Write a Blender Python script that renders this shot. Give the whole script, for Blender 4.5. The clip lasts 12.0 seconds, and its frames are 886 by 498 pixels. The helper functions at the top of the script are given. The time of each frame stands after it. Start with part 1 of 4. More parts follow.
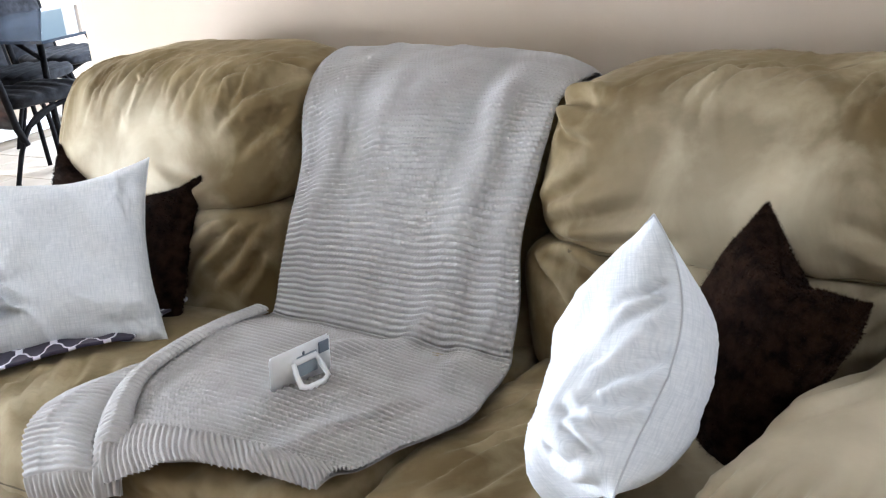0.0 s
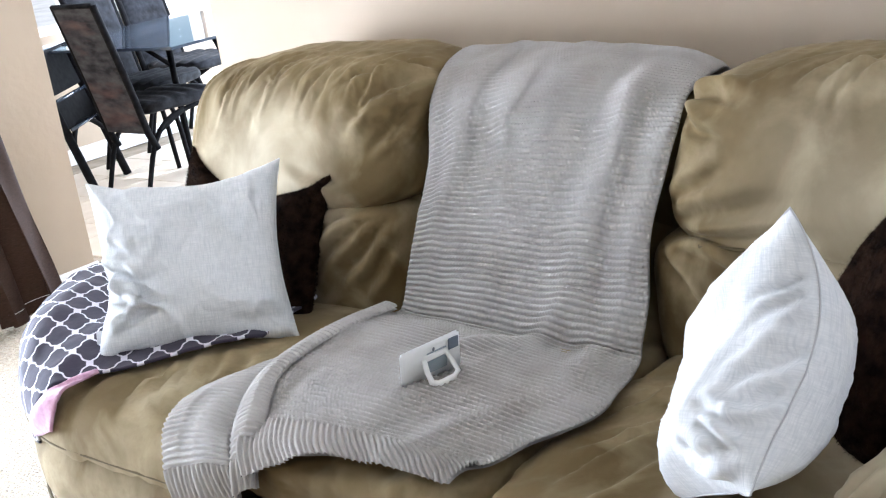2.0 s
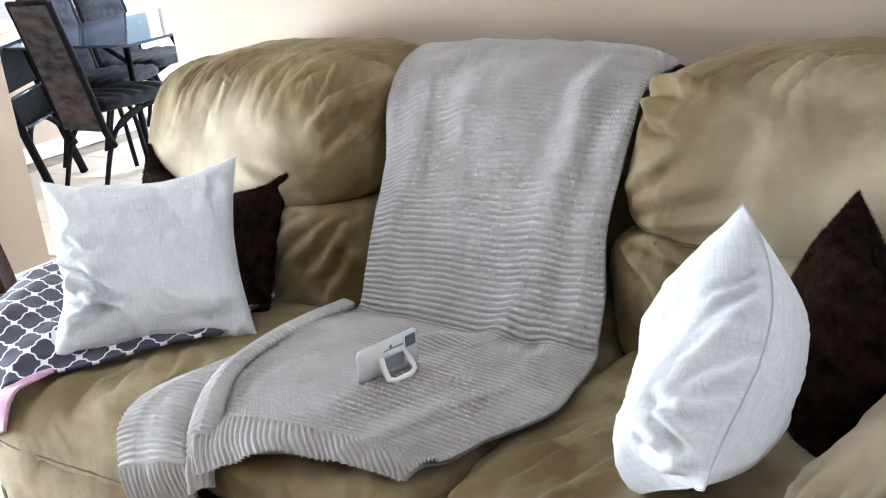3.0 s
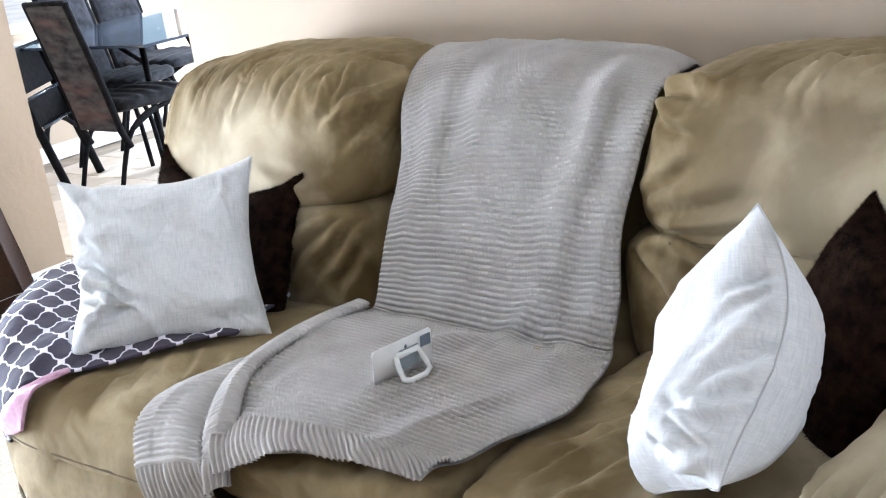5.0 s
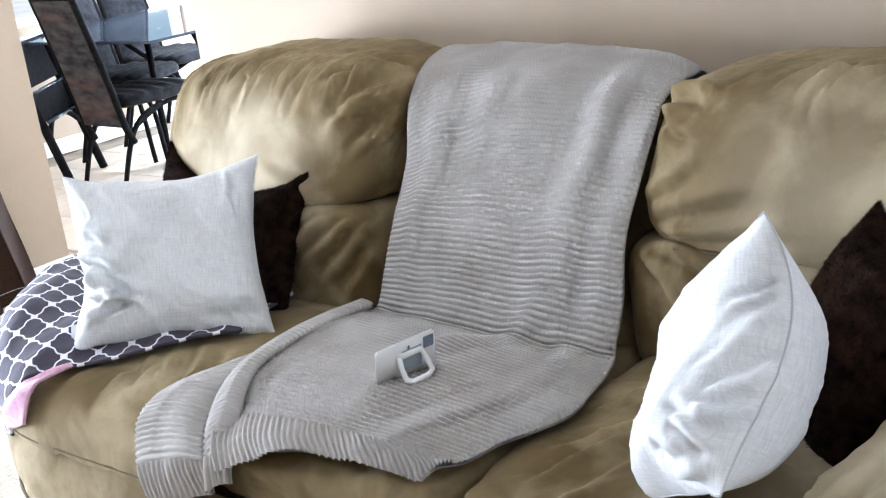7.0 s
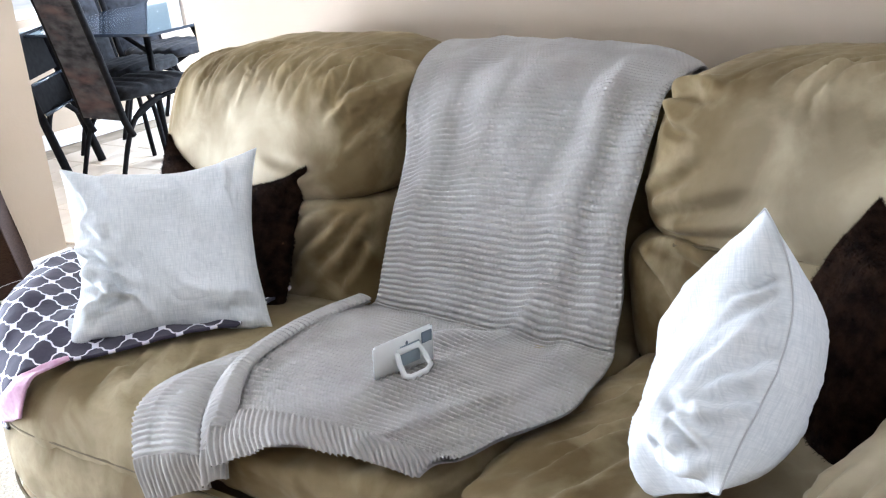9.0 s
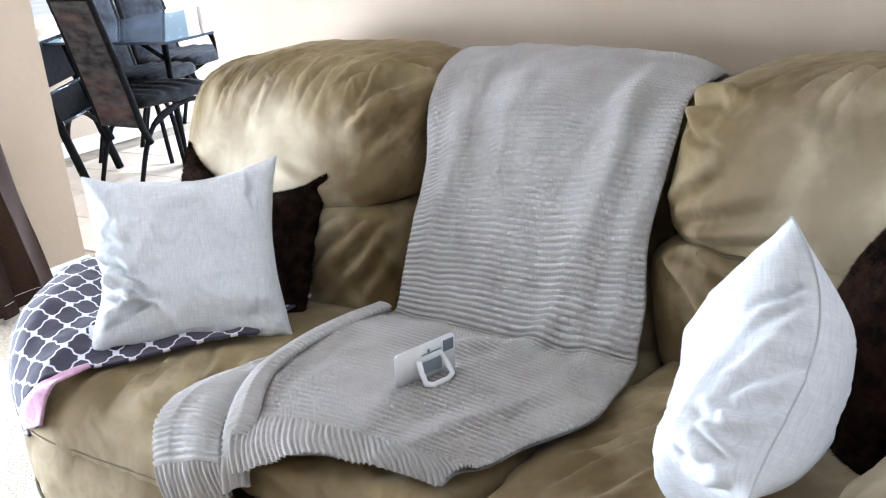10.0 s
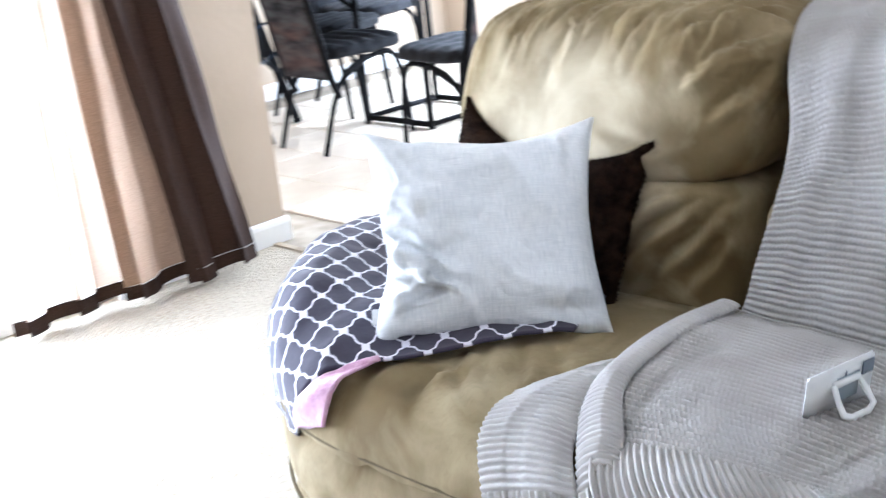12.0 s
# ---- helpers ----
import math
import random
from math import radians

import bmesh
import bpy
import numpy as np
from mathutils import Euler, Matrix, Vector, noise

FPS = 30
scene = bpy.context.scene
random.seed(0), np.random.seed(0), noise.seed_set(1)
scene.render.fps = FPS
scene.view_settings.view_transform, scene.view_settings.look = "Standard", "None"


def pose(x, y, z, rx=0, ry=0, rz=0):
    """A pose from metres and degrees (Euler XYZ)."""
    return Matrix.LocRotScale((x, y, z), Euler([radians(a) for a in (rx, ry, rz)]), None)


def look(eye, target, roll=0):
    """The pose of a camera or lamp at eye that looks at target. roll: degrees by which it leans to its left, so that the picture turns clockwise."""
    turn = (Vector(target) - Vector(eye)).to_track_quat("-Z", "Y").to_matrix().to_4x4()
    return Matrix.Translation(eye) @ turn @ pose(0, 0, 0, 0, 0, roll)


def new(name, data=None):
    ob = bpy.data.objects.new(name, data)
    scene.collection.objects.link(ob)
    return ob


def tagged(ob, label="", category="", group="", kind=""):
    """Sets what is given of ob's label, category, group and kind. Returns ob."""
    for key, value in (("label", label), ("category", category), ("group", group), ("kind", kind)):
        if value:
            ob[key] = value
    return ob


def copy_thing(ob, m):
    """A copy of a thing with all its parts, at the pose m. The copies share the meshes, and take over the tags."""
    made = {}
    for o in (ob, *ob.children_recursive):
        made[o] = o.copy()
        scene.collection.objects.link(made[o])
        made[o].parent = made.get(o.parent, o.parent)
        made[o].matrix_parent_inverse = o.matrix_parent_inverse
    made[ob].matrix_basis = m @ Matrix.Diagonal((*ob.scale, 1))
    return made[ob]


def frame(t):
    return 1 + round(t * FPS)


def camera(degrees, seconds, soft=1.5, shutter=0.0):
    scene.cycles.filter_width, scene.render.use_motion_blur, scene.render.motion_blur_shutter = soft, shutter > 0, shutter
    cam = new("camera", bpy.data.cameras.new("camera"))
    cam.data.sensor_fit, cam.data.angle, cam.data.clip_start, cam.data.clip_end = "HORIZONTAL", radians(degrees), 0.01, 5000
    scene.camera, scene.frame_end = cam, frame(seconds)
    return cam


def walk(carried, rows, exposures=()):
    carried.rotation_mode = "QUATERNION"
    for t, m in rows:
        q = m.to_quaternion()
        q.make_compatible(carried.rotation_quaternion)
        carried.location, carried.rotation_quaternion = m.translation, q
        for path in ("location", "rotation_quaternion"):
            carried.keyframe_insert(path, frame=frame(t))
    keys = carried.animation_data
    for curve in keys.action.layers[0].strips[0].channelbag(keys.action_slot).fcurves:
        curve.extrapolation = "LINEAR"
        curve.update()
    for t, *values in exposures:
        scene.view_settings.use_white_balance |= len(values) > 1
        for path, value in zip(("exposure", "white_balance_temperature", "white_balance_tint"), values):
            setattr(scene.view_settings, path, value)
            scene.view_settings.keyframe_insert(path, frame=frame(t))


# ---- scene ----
cam = camera(38.3, 12.0, soft=1.2, shutter=0.4)

PATH = [
    (0, (1.45, -2.237, 1.406), (0.293, -0.725, 0.795), -6.9),
    (0.5, (1.459, -2.245, 1.41), (0.317, -0.725, 0.789), -7.3),
    (1, (1.463, -2.247, 1.41), (0.31, -0.737, 0.787), -7.3),
    (1.3, (1.461, -2.249, 1.411), (0.294, -0.748, 0.794), -7.5),
    (1.5, (1.453, -2.258, 1.417), (0.232, -0.791, 0.82), -8.5),
    (1.8, (1.444, -2.257, 1.408), (0.153, -0.848, 0.819), -8.8),
    (2, (1.442, -2.257, 1.406), (0.14, -0.857, 0.819), -8.9),
    (2.5, (1.449, -2.254, 1.402), (0.179, -0.827, 0.809), -8.6),
    (3, (1.448, -2.253, 1.403), (0.193, -0.816, 0.805), -8.5),
    (3.5, (1.446, -2.256, 1.405), (0.162, -0.842, 0.813), -8.8),
    (5.5, (1.452, -2.255, 1.405), (0.181, -0.831, 0.809), -8.7),
    (6, (1.453, -2.257, 1.408), (0.175, -0.839, 0.814), -8.4),
    (6.5, (1.45, -2.261, 1.407), (0.174, -0.839, 0.815), -8.0),
    (7, (1.447, -2.264, 1.409), (0.174, -0.841, 0.815), -7.7),
    (9, (1.44, -2.256, 1.406), (0.169, -0.834, 0.804), -7.4),
    (9.5, (1.444, -2.253, 1.406), (0.169, -0.832, 0.81), -8.3),
    (10, (1.426, -2.26, 1.406), (0.136, -0.848, 0.818), -7.5),
    (10.5, (1.388, -2.271, 1.403), (0.064, -0.885, 0.832), -7.8),
    (10.8, (1.319, -2.238, 1.407), (-0.077, -0.926, 0.84), -6.7),
    (11, (1.261, -2.23, 1.391), (-0.197, -0.976, 0.841), -6.6),
    (11.2, (1.175, -2.217, 1.394), (-0.247, -0.93, 0.828), -3.6),
    (11.4, (1.091, -2.193, 1.397), (-0.381, -0.987, 0.78), -4.0),
    (11.5, (1.051, -2.188, 1.381), (-0.46, -1.024, 0.777), -4.9),
    (11.7, (0.972, -2.204, 1.362), (-0.531, -1.035, 0.756), -3.9),
    (12, (0.815, -2.23, 1.355), (-0.588, -0.948, 0.732), -6.4),
]
walk(cam, [(t, look(eye, target, roll)) for t, eye, target, roll in PATH],
     [(0, 0.40, 5700, 10), (10.5, 0.45, 5550, 10), (12, 0.5, 5400, 10)])

# ---- light ----
world = bpy.data.worlds.new("sky")
scene.world = world
world.use_nodes = True
wn = world.node_tree.nodes
sky = wn.new("ShaderNodeTexSky")
sky.sky_type = 'NISHITA'
sky.sun_disc = False
SUN_DIR = Vector((0.74, 0.46, -0.80)).normalized()   # the way the sunlight travels
sky.sun_elevation = math.asin(-SUN_DIR.z)
sky.sun_rotation = math.atan2(-SUN_DIR.x, -SUN_DIR.y)
world.node_tree.links.new(sky.outputs[0], wn["Background"].inputs[0])
wn["Background"].inputs[1].default_value = 0.09

sun = new("sun", bpy.data.lights.new("sun", 'SUN'))
sun.data.energy = 5.0
sun.data.angle = radians(0.6)
sun.data.color = (1.0, 0.95, 0.87)
sun.matrix_world = look((-6, -5, 6), Vector((-6, -5, 6)) + SUN_DIR)


def window_light(name, eye, target, w, h, watts, color=(0.9, 0.95, 1.0)):
    """Daylight of a window's opening."""
    d = bpy.data.lights.new(name, 'AREA')
    d.shape, d.size, d.size_y, d.energy, d.color = 'RECTANGLE', w, h, watts, color
    ob = new(name, d)
    ob.matrix_world = look(eye, target)
    return ob


window_light("door_daylight", (-2.98, -1.75, 0.62), (0.0, -1.45, 0.60), 2.5, 1.1, 125)
window_light("dining_daylight", (-3.1, 3.32, 1.2), (-3.0, 0.6, 0.7), 2.7, 1.7, 330)
window_light("east_daylight", (3.52, -0.85, 1.5), (0.4, -0.75, 0.6), 1.1, 1.1, 24)

# ---- materials ----


def mat(name, color, rough=0.7, metal=0.0, sheen=0.0, coat=0.0):
    m = bpy.data.materials.new(name)
    m.use_nodes = True
    b = m.node_tree.nodes["Principled BSDF"]
    b.inputs["Base Color"].default_value = (*color, 1)
    b.inputs["Roughness"].default_value = rough
    b.inputs["Metallic"].default_value = metal
    b.inputs["Sheen Weight"].default_value = sheen
    b.inputs["Coat Weight"].default_value = coat
    if rough > 0.7:
        b.inputs["Specular IOR Level"].default_value = 0.15
    return m, m.node_tree, b


def node(tree, kind, **sets):
    n = tree.nodes.new(kind)
    for k, v in sets.items():
        n.inputs[k.replace("_", " ")].default_value = v
    return n


def coords(tree, which="Object"):
    return tree.nodes.new("ShaderNodeTexCoord").outputs[which]


def vary(tree, b, colors, scale, detail=4, which="Object", stretch=None, spread=(0.35, 0.65)):
    """Mixes base colours by noise; returns the noise's value and the colour's socket."""
    src = coords(tree, which)
    if stretch:
        mp = tree.nodes.new("ShaderNodeMapping")
        mp.inputs["Scale"].default_value = stretch
        tree.links.new(src, mp.inputs[0])
        src = mp.outputs[0]
    n = node(tree, "ShaderNodeTexNoise", Scale=scale, Detail=detail)
    tree.links.new(src, n.inputs["Vector"])
    r = tree.nodes.new("ShaderNodeValToRGB")
    r.color_ramp.elements[0].color = (*colors[0], 1)
    r.color_ramp.elements[1].color = (*colors[1], 1)
    r.color_ramp.elements[0].position, r.color_ramp.elements[1].position = spread
    tree.links.new(n.outputs[0], r.inputs[0])
    tree.links.new(r.outputs[0], b.inputs["Base Color"])
    return n.outputs[0], r.outputs[0]


def relief(tree, b, scale, strength, dist=0.002, detail=3, which="Object", stretch=None, kind="ShaderNodeTexNoise"):
    src = coords(tree, which)
    if stretch:
        mp = tree.nodes.new("ShaderNodeMapping")
        mp.inputs["Scale"].default_value = stretch
        tree.links.new(src, mp.inputs[0])
        src = mp.outputs[0]
    n = node(tree, kind, Scale=scale)
    if kind == "ShaderNodeTexNoise":
        n.inputs["Detail"].default_value = detail
    tree.links.new(src, n.inputs["Vector"])
    bp = node(tree, "ShaderNodeBump", Strength=strength, Distance=dist)
    tree.links.new(n.outputs[0], bp.inputs["Height"])
    if b.inputs["Normal"].links:
        tree.links.new(b.inputs["Normal"].links[0].from_socket, bp.inputs["Normal"])
    tree.links.new(bp.outputs[0], b.inputs["Normal"])
    return n.outputs[0]


def mix_over(tree, b, socket, color, factor):
    """Lays a colour over the base colour by a factor socket."""
    mx = tree.nodes.new("ShaderNodeMix")
    mx.data_type = 'RGBA'
    mx.inputs[7].default_value = (*color, 1)
    tree.links.new(socket, mx.inputs[6])
    tree.links.new(factor, mx.inputs[0])
    tree.links.new(mx.outputs[2], b.inputs["Base Color"])
    return mx.outputs[2]


def maths(tree, op, a, c=0.0, clamp=False):
    n = tree.nodes.new("ShaderNodeMath")
    n.operation, n.use_clamp = op, clamp
    for i, v in enumerate((a, c)):
        if isinstance(v, (int, float)):
            n.inputs[i].default_value = v
        else:
            tree.links.new(v, n.inputs[i])
    return n.outputs[0]


def ramped(tree, socket, lo, hi):
    r = tree.nodes.new("ShaderNodeMapRange")
    r.inputs[1].default_value, r.inputs[2].default_value = lo, hi
    tree.links.new(socket, r.inputs[0])
    return r.outputs[0]


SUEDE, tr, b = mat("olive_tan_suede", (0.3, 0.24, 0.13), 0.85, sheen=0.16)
b.inputs["Sheen Roughness"].default_value = 0.4
b.inputs["Sheen Tint"].default_value = (0.95, 0.86, 0.66, 1)
_, c = vary(tr, b, ((0.112, 0.074, 0.029), (0.216, 0.159, 0.078)), 2.6, 5, spread=(0.3, 0.7))
# brushed nap: soft pale streaks that run down the cloth
n2 = node(tr, "ShaderNodeTexNoise", Scale=4.5, Detail=6.0, Distortion=0.6)
mp = tr.nodes.new("ShaderNodeMapping")
mp.inputs["Scale"].default_value = (1.5, 1.2, 1.15)
tr.links.new(coords(tr), mp.inputs[0])
tr.links.new(mp.outputs[0], n2.inputs["Vector"])
mix_over(tr, b, c, (0.35, 0.28, 0.165), ramped(tr, n2.outputs[0], 0.45, 0.74))
n3 = node(tr, "ShaderNodeTexNoise", Scale=60.0, Detail=4.0)
tr.links.new(coords(tr), n3.inputs["Vector"])
mix_over(tr, b, b.inputs["Base Color"].links[0].from_socket, (0.12, 0.085, 0.036), maths(tr, 'MULTIPLY', ramped(tr, n3.outputs[0], 0.5, 0.9), 0.35))
# pale patches: brightness of lit cushion fronts and arm, painted into the suede
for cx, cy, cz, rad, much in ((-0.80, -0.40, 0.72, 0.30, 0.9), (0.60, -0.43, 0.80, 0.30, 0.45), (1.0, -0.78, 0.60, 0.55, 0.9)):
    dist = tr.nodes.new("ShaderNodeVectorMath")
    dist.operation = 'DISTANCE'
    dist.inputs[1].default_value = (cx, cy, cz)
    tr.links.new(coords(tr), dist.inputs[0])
    lit_patch = maths(tr, 'MULTIPLY', ramped(tr, maths(tr, 'SUBTRACT', maths(tr, 'MULTIPLY', n2.outputs[0], 0.34), dist.outputs["Value"]), 0.15 - rad, 0.15), much)
    mix_over(tr, b, b.inputs["Base Color"].links[0].from_socket, (0.52, 0.45, 0.33), lit_patch)
relief(tr, b, 260, 0.2, 0.001)
relief(tr, b, 30, 0.25, 0.004)
relief(tr, b, 9, 0.12, 0.010)

LINEN, tr, b = mat("pale_linen", (0.7, 0.7, 0.68), 0.9, sheen=0.15)
a1, c = vary(tr, b, ((0.62, 0.63, 0.64), (0.74, 0.745, 0.75)), 12, 5, stretch=(3, 40, 3), spread=(0.3, 0.7))
n2 = node(tr, "ShaderNodeTexNoise", Scale=12.0, Detail=5.0)
mp = tr.nodes.new("ShaderNodeMapping")
mp.inputs["Scale"].default_value = (40, 3, 3)
tr.links.new(coords(tr), mp.inputs[0])
tr.links.new(mp.outputs[0], n2.inputs["Vector"])
mix_over(tr, b, c, (0.53, 0.55, 0.57), ramped(tr, n2.outputs[0], 0.42, 0.8))
relief(tr, b, 9, 0.6, 0.014, detail=5)
# crinkles: thin ridges where a slow noise crosses its middle
n2 = node(tr, "ShaderNodeTexNoise", Scale=6.5, Detail=2.5, Distortion=0.8)
tr.links.new(coords(tr), n2.inputs["Vector"])
ridge = ramped(tr, maths(tr, 'ABSOLUTE', maths(tr, 'SUBTRACT', n2.outputs[0], 0.5)), 0.0, 0.07)
bp = node(tr, "ShaderNodeBump", Strength=0.22, Distance=0.007)
tr.links.new(ridge, bp.inputs["Height"])
tr.links.new(b.inputs["Normal"].links[0].from_socket, bp.inputs["Normal"])
tr.links.new(bp.outputs[0], b.inputs["Normal"])
relief(tr, b, 60, 0.25, 0.001, stretch=(1, 12, 1))
relief(tr, b, 60, 0.25, 0.001, stretch=(12, 1, 1))

FUR, tr, b = mat("dark_brown_fur", (0.02, 0.011, 0.007), 0.95, sheen=0.0)
vary(tr, b, ((0.004, 0.002, 0.0013), (0.020, 0.010, 0.0055)), 40, 4)
b.inputs["Specular IOR Level"].default_value = 0.04
relief(tr, b, 120, 0.8, 0.004)

KNIT, tr, b = mat("grey_beige_knit", (0.45, 0.42, 0.39), 0.95, sheen=0.1)
vary(tr, b, ((0.34, 0.315, 0.292), (0.43, 0.408, 0.388)), 9, 5, spread=(0.3, 0.7))
relief(tr, b, 500, 0.3, 0.001)

sep = tr.nodes.new("ShaderNodeSeparateXYZ")
tr.links.new(coords(tr, "UV"), sep.inputs[0])
row = maths(tr, 'MULTIPLY', maths(tr, 'FLOOR', sep.outputs[1]), 0.5)
stitch = maths(tr, 'ABSOLUTE', maths(tr, 'SINE', maths(tr, 'MULTIPLY', maths(tr, 'ADD', sep.outputs[0], row), math.pi)))
bp = node(tr, "ShaderNodeBump", Strength=0.36, Distance=0.003)
tr.links.new(stitch, bp.inputs["Height"])
tr.links.new(b.inputs["Normal"].links[0].from_socket, bp.inputs["Normal"])
tr.links.new(bp.outputs[0], b.inputs["Normal"])

PINK, tr, b = mat("pink_fleece", (0.62, 0.36, 0.5), 0.95, sheen=0.3)
vary(tr, b, ((0.55, 0.31, 0.44), (0.68, 0.44, 0.57)), 60)
relief(tr, b, 150, 0.5, 0.004)

# purple-grey cloth with a pale lantern lattice
TRELLIS, tr, b = mat("lattice_print", (0.1, 0.09, 0.13), 0.85, sheen=0.15)
sep = tr.nodes.new("ShaderNodeSeparateXYZ")
tr.links.new(coords(tr, "UV"), sep.inputs[0])


def lantern(off):
    """The reach of a lantern shape round the points of one lattice."""
    ax = maths(tr, 'ABSOLUTE', maths(tr, 'SUBTRACT', maths(tr, 'FRACT', maths(tr, 'ADD', sep.outputs[0], off)), 0.5))
    ay = maths(tr, 'ABSOLUTE', maths(tr, 'SUBTRACT', maths(tr, 'FRACT', maths(tr, 'ADD', sep.outputs[1], off)), 0.5))
    swing = maths(tr, 'SINE', maths(tr, 'MULTIPLY', maths(tr, 'SUBTRACT', ax, ay), 4 * math.pi))
    diag = maths(tr, 'ADD', maths(tr, 'ADD', ax, ay), maths(tr, 'MULTIPLY', swing, 0.034))
    side = maths(tr, 'MULTIPLY', maths(tr, 'MAXIMUM', ax, ay), 1.17)
    return maths(tr, 'MAXIMUM', diag, side)


near = maths(tr, 'MINIMUM', lantern(0.0), lantern(0.5))
line = ramped(tr, near, 0.456, 0.467)
cl = tr.nodes.new("ShaderNodeRGB")
cl.outputs[0].default_value = (0.045, 0.038, 0.058, 1)
mix_over(tr, b, cl.outputs[0], (0.72, 0.70, 0.76), line)
relief(tr, b, 300, 0.25, 0.001)
relief(tr, b, 25, 0.5, 0.006)

PAINT, tr, b = mat("cream_wall_paint", (0.72, 0.64, 0.54), 0.8)
vary(tr, b, ((0.46, 0.375, 0.285), (0.52, 0.43, 0.335)), 1.7)
relief(tr, b, 38, 0.35, 0.004, detail=5)
WHITE, tr, b = mat("white_trim_paint", (0.78, 0.77, 0.74), 0.45)
vary(tr, b, ((0.72, 0.71, 0.68), (0.8, 0.79, 0.77)), 6)
CEIL, tr, b = mat("white_ceiling_paint", (0.8, 0.79, 0.77), 0.9)
relief(tr, b, 60, 0.5, 0.004)

CARPET, tr, b = mat("beige_carpet", (0.5, 0.42, 0.31), 0.95, sheen=0.2)
_, c = vary(tr, b, ((0.42, 0.34, 0.24), (0.66, 0.58, 0.45)), 70, 6, spread=(0.3, 0.7))
n2 = node(tr, "ShaderNodeTexNoise", Scale=3.0, Detail=4.0)
tr.links.new(coords(tr), n2.inputs["Vector"])
mix_over(tr, b, c, (0.60, 0.52, 0.40), ramped(tr, n2.outputs[0], 0.4, 0.7))
relief(tr, b, 75, 1.0, 0.04, detail=5)

TILE, tr, b = mat("cream_floor_tile", (0.6, 0.53, 0.44), 0.32)
_, c = vary(tr, b, ((0.52, 0.445, 0.36), (0.66, 0.59, 0.50)), 6, 5)
oi = tr.nodes.new("ShaderNodeObjectInfo")
mix_over(tr, b, c, (0.50, 0.42, 0.33), maths(tr, 'MULTIPLY', oi.outputs["Random"], 0.5))
relief(tr, b, 18, 0.12, 0.003)
GROUT, tr, b = mat("tan_grout", (0.34, 0.29, 0.235), 0.95)
vary(tr, b, ((0.28, 0.24, 0.19), (0.38, 0.33, 0.27)), 12)

BROWN, tr, b = mat("brown_curtain_cloth", (0.09, 0.05, 0.035), 0.85, sheen=0.05)
vary(tr, b, ((0.024, 0.012, 0.008), (0.048, 0.025, 0.017)), 60, 4, stretch=(1, 1, 12))
relief(tr, b, 200, 0.3, 0.001, stretch=(1, 1, 5))

def daylit_cloth(name, dark, light, through_color, share):
    """A woven curtain that lets a share of the daylight through."""
    m, tree, bs = mat(name, light, 0.9)
    vary(tree, bs, (dark, light), 50, 4, stretch=(1, 1, 10))
    relief(tree, bs, 180, 0.3, 0.001, stretch=(1, 1, 6))
    tl = node(tree, "ShaderNodeBsdfTranslucent", Color=(*through_color, 1))
    ms = node(tree, "ShaderNodeMixShader", Fac=share)
    tree.links.new(bs.outputs[0], ms.inputs[1])
    tree.links.new(tl.outputs[0], ms.inputs[2])
    tree.links.new(ms.outputs[0], tree.nodes["Material Output"].inputs[0])
    return m


TANCLOTH = daylit_cloth("tan_curtain_cloth", (0.22, 0.14, 0.09), (0.34, 0.225, 0.155), (0.42, 0.30, 0.215), 0.35)
SHEER = daylit_cloth("sheer_curtain_cloth", (0.50, 0.38, 0.29), (0.64, 0.52, 0.42), (0.58, 0.47, 0.38), 0.6)

BLACK, tr, b = mat("black_painted_steel", (0.010, 0.010, 0.011), 0.75)
vary(tr, b, ((0.004, 0.004, 0.005), (0.010, 0.010, 0.011)), 30)
b.inputs["Specular IOR Level"].default_value = 0.06
SEATCLOTH, tr, b = mat("charcoal_chair_cloth", (0.05, 0.052, 0.06), 0.85, sheen=0.03)
vary(tr, b, ((0.004, 0.004, 0.005), (0.018, 0.019, 0.024)), 25, 5)
relief(tr, b, 60, 0.3, 0.004)
BACKCLOTH, tr, b = mat("landscape_woven_cloth", (0.06, 0.06, 0.065), 0.8)
_, c = vary(tr, b, ((0.010, 0.010, 0.013), (0.065, 0.065, 0.07)), 5, 6, stretch=(2, 2, 5), spread=(0.35, 0.7))
n2 = node(tr, "ShaderNodeTexNoise", Scale=3.0, Detail=5.0)
mp = tr.nodes.new("ShaderNodeMapping")
mp.inputs["Scale"].default_value = (1.0, 1.0, 4.0)
tr.links.new(coords(tr), mp.inputs[0])
tr.links.new(mp.outputs[0], n2.inputs["Vector"])
mix_over(tr, b, c, (0.10, 0.06, 0.055), ramped(tr, n2.outputs[0], 0.5, 0.75))
GLASSTOP, tr, b = mat("smoked_table_glass", (0.05, 0.065, 0.09), 0.08, coat=0.5)
PHONE, tr, b = mat("white_phone_case", (0.8, 0.82, 0.84), 0.35)
vary(tr, b, ((0.88, 0.89, 0.90), (0.92, 0.93, 0.94)), 40)
LENS, tr, b = mat("dark_lens_glass", (0.22, 0.26, 0.32), 0.15)
CLIP, tr, b = mat("grey_phone_back", (0.36, 0.42, 0.48), 0.3)
THREAD, tr, b = mat("seam_thread", (0.5, 0.5, 0.51), 0.9)
DARKSEAM, tr, b = mat("sofa_welt", (0.105, 0.08, 0.042), 0.9)
BRASS, tr, b = mat("brushed_strip", (0.55, 0.47, 0.36), 0.4, metal=0.8)
GLASS, tr, b = mat("window_glass", (1, 1, 1), 0.02)
b.inputs["Transmission Weight"].default_value = 1.0
b.inputs["IOR"].default_value = 1.02
GROUND, tr, b = mat("pale_patio_concrete", (0.55, 0.53, 0.5), 0.9)
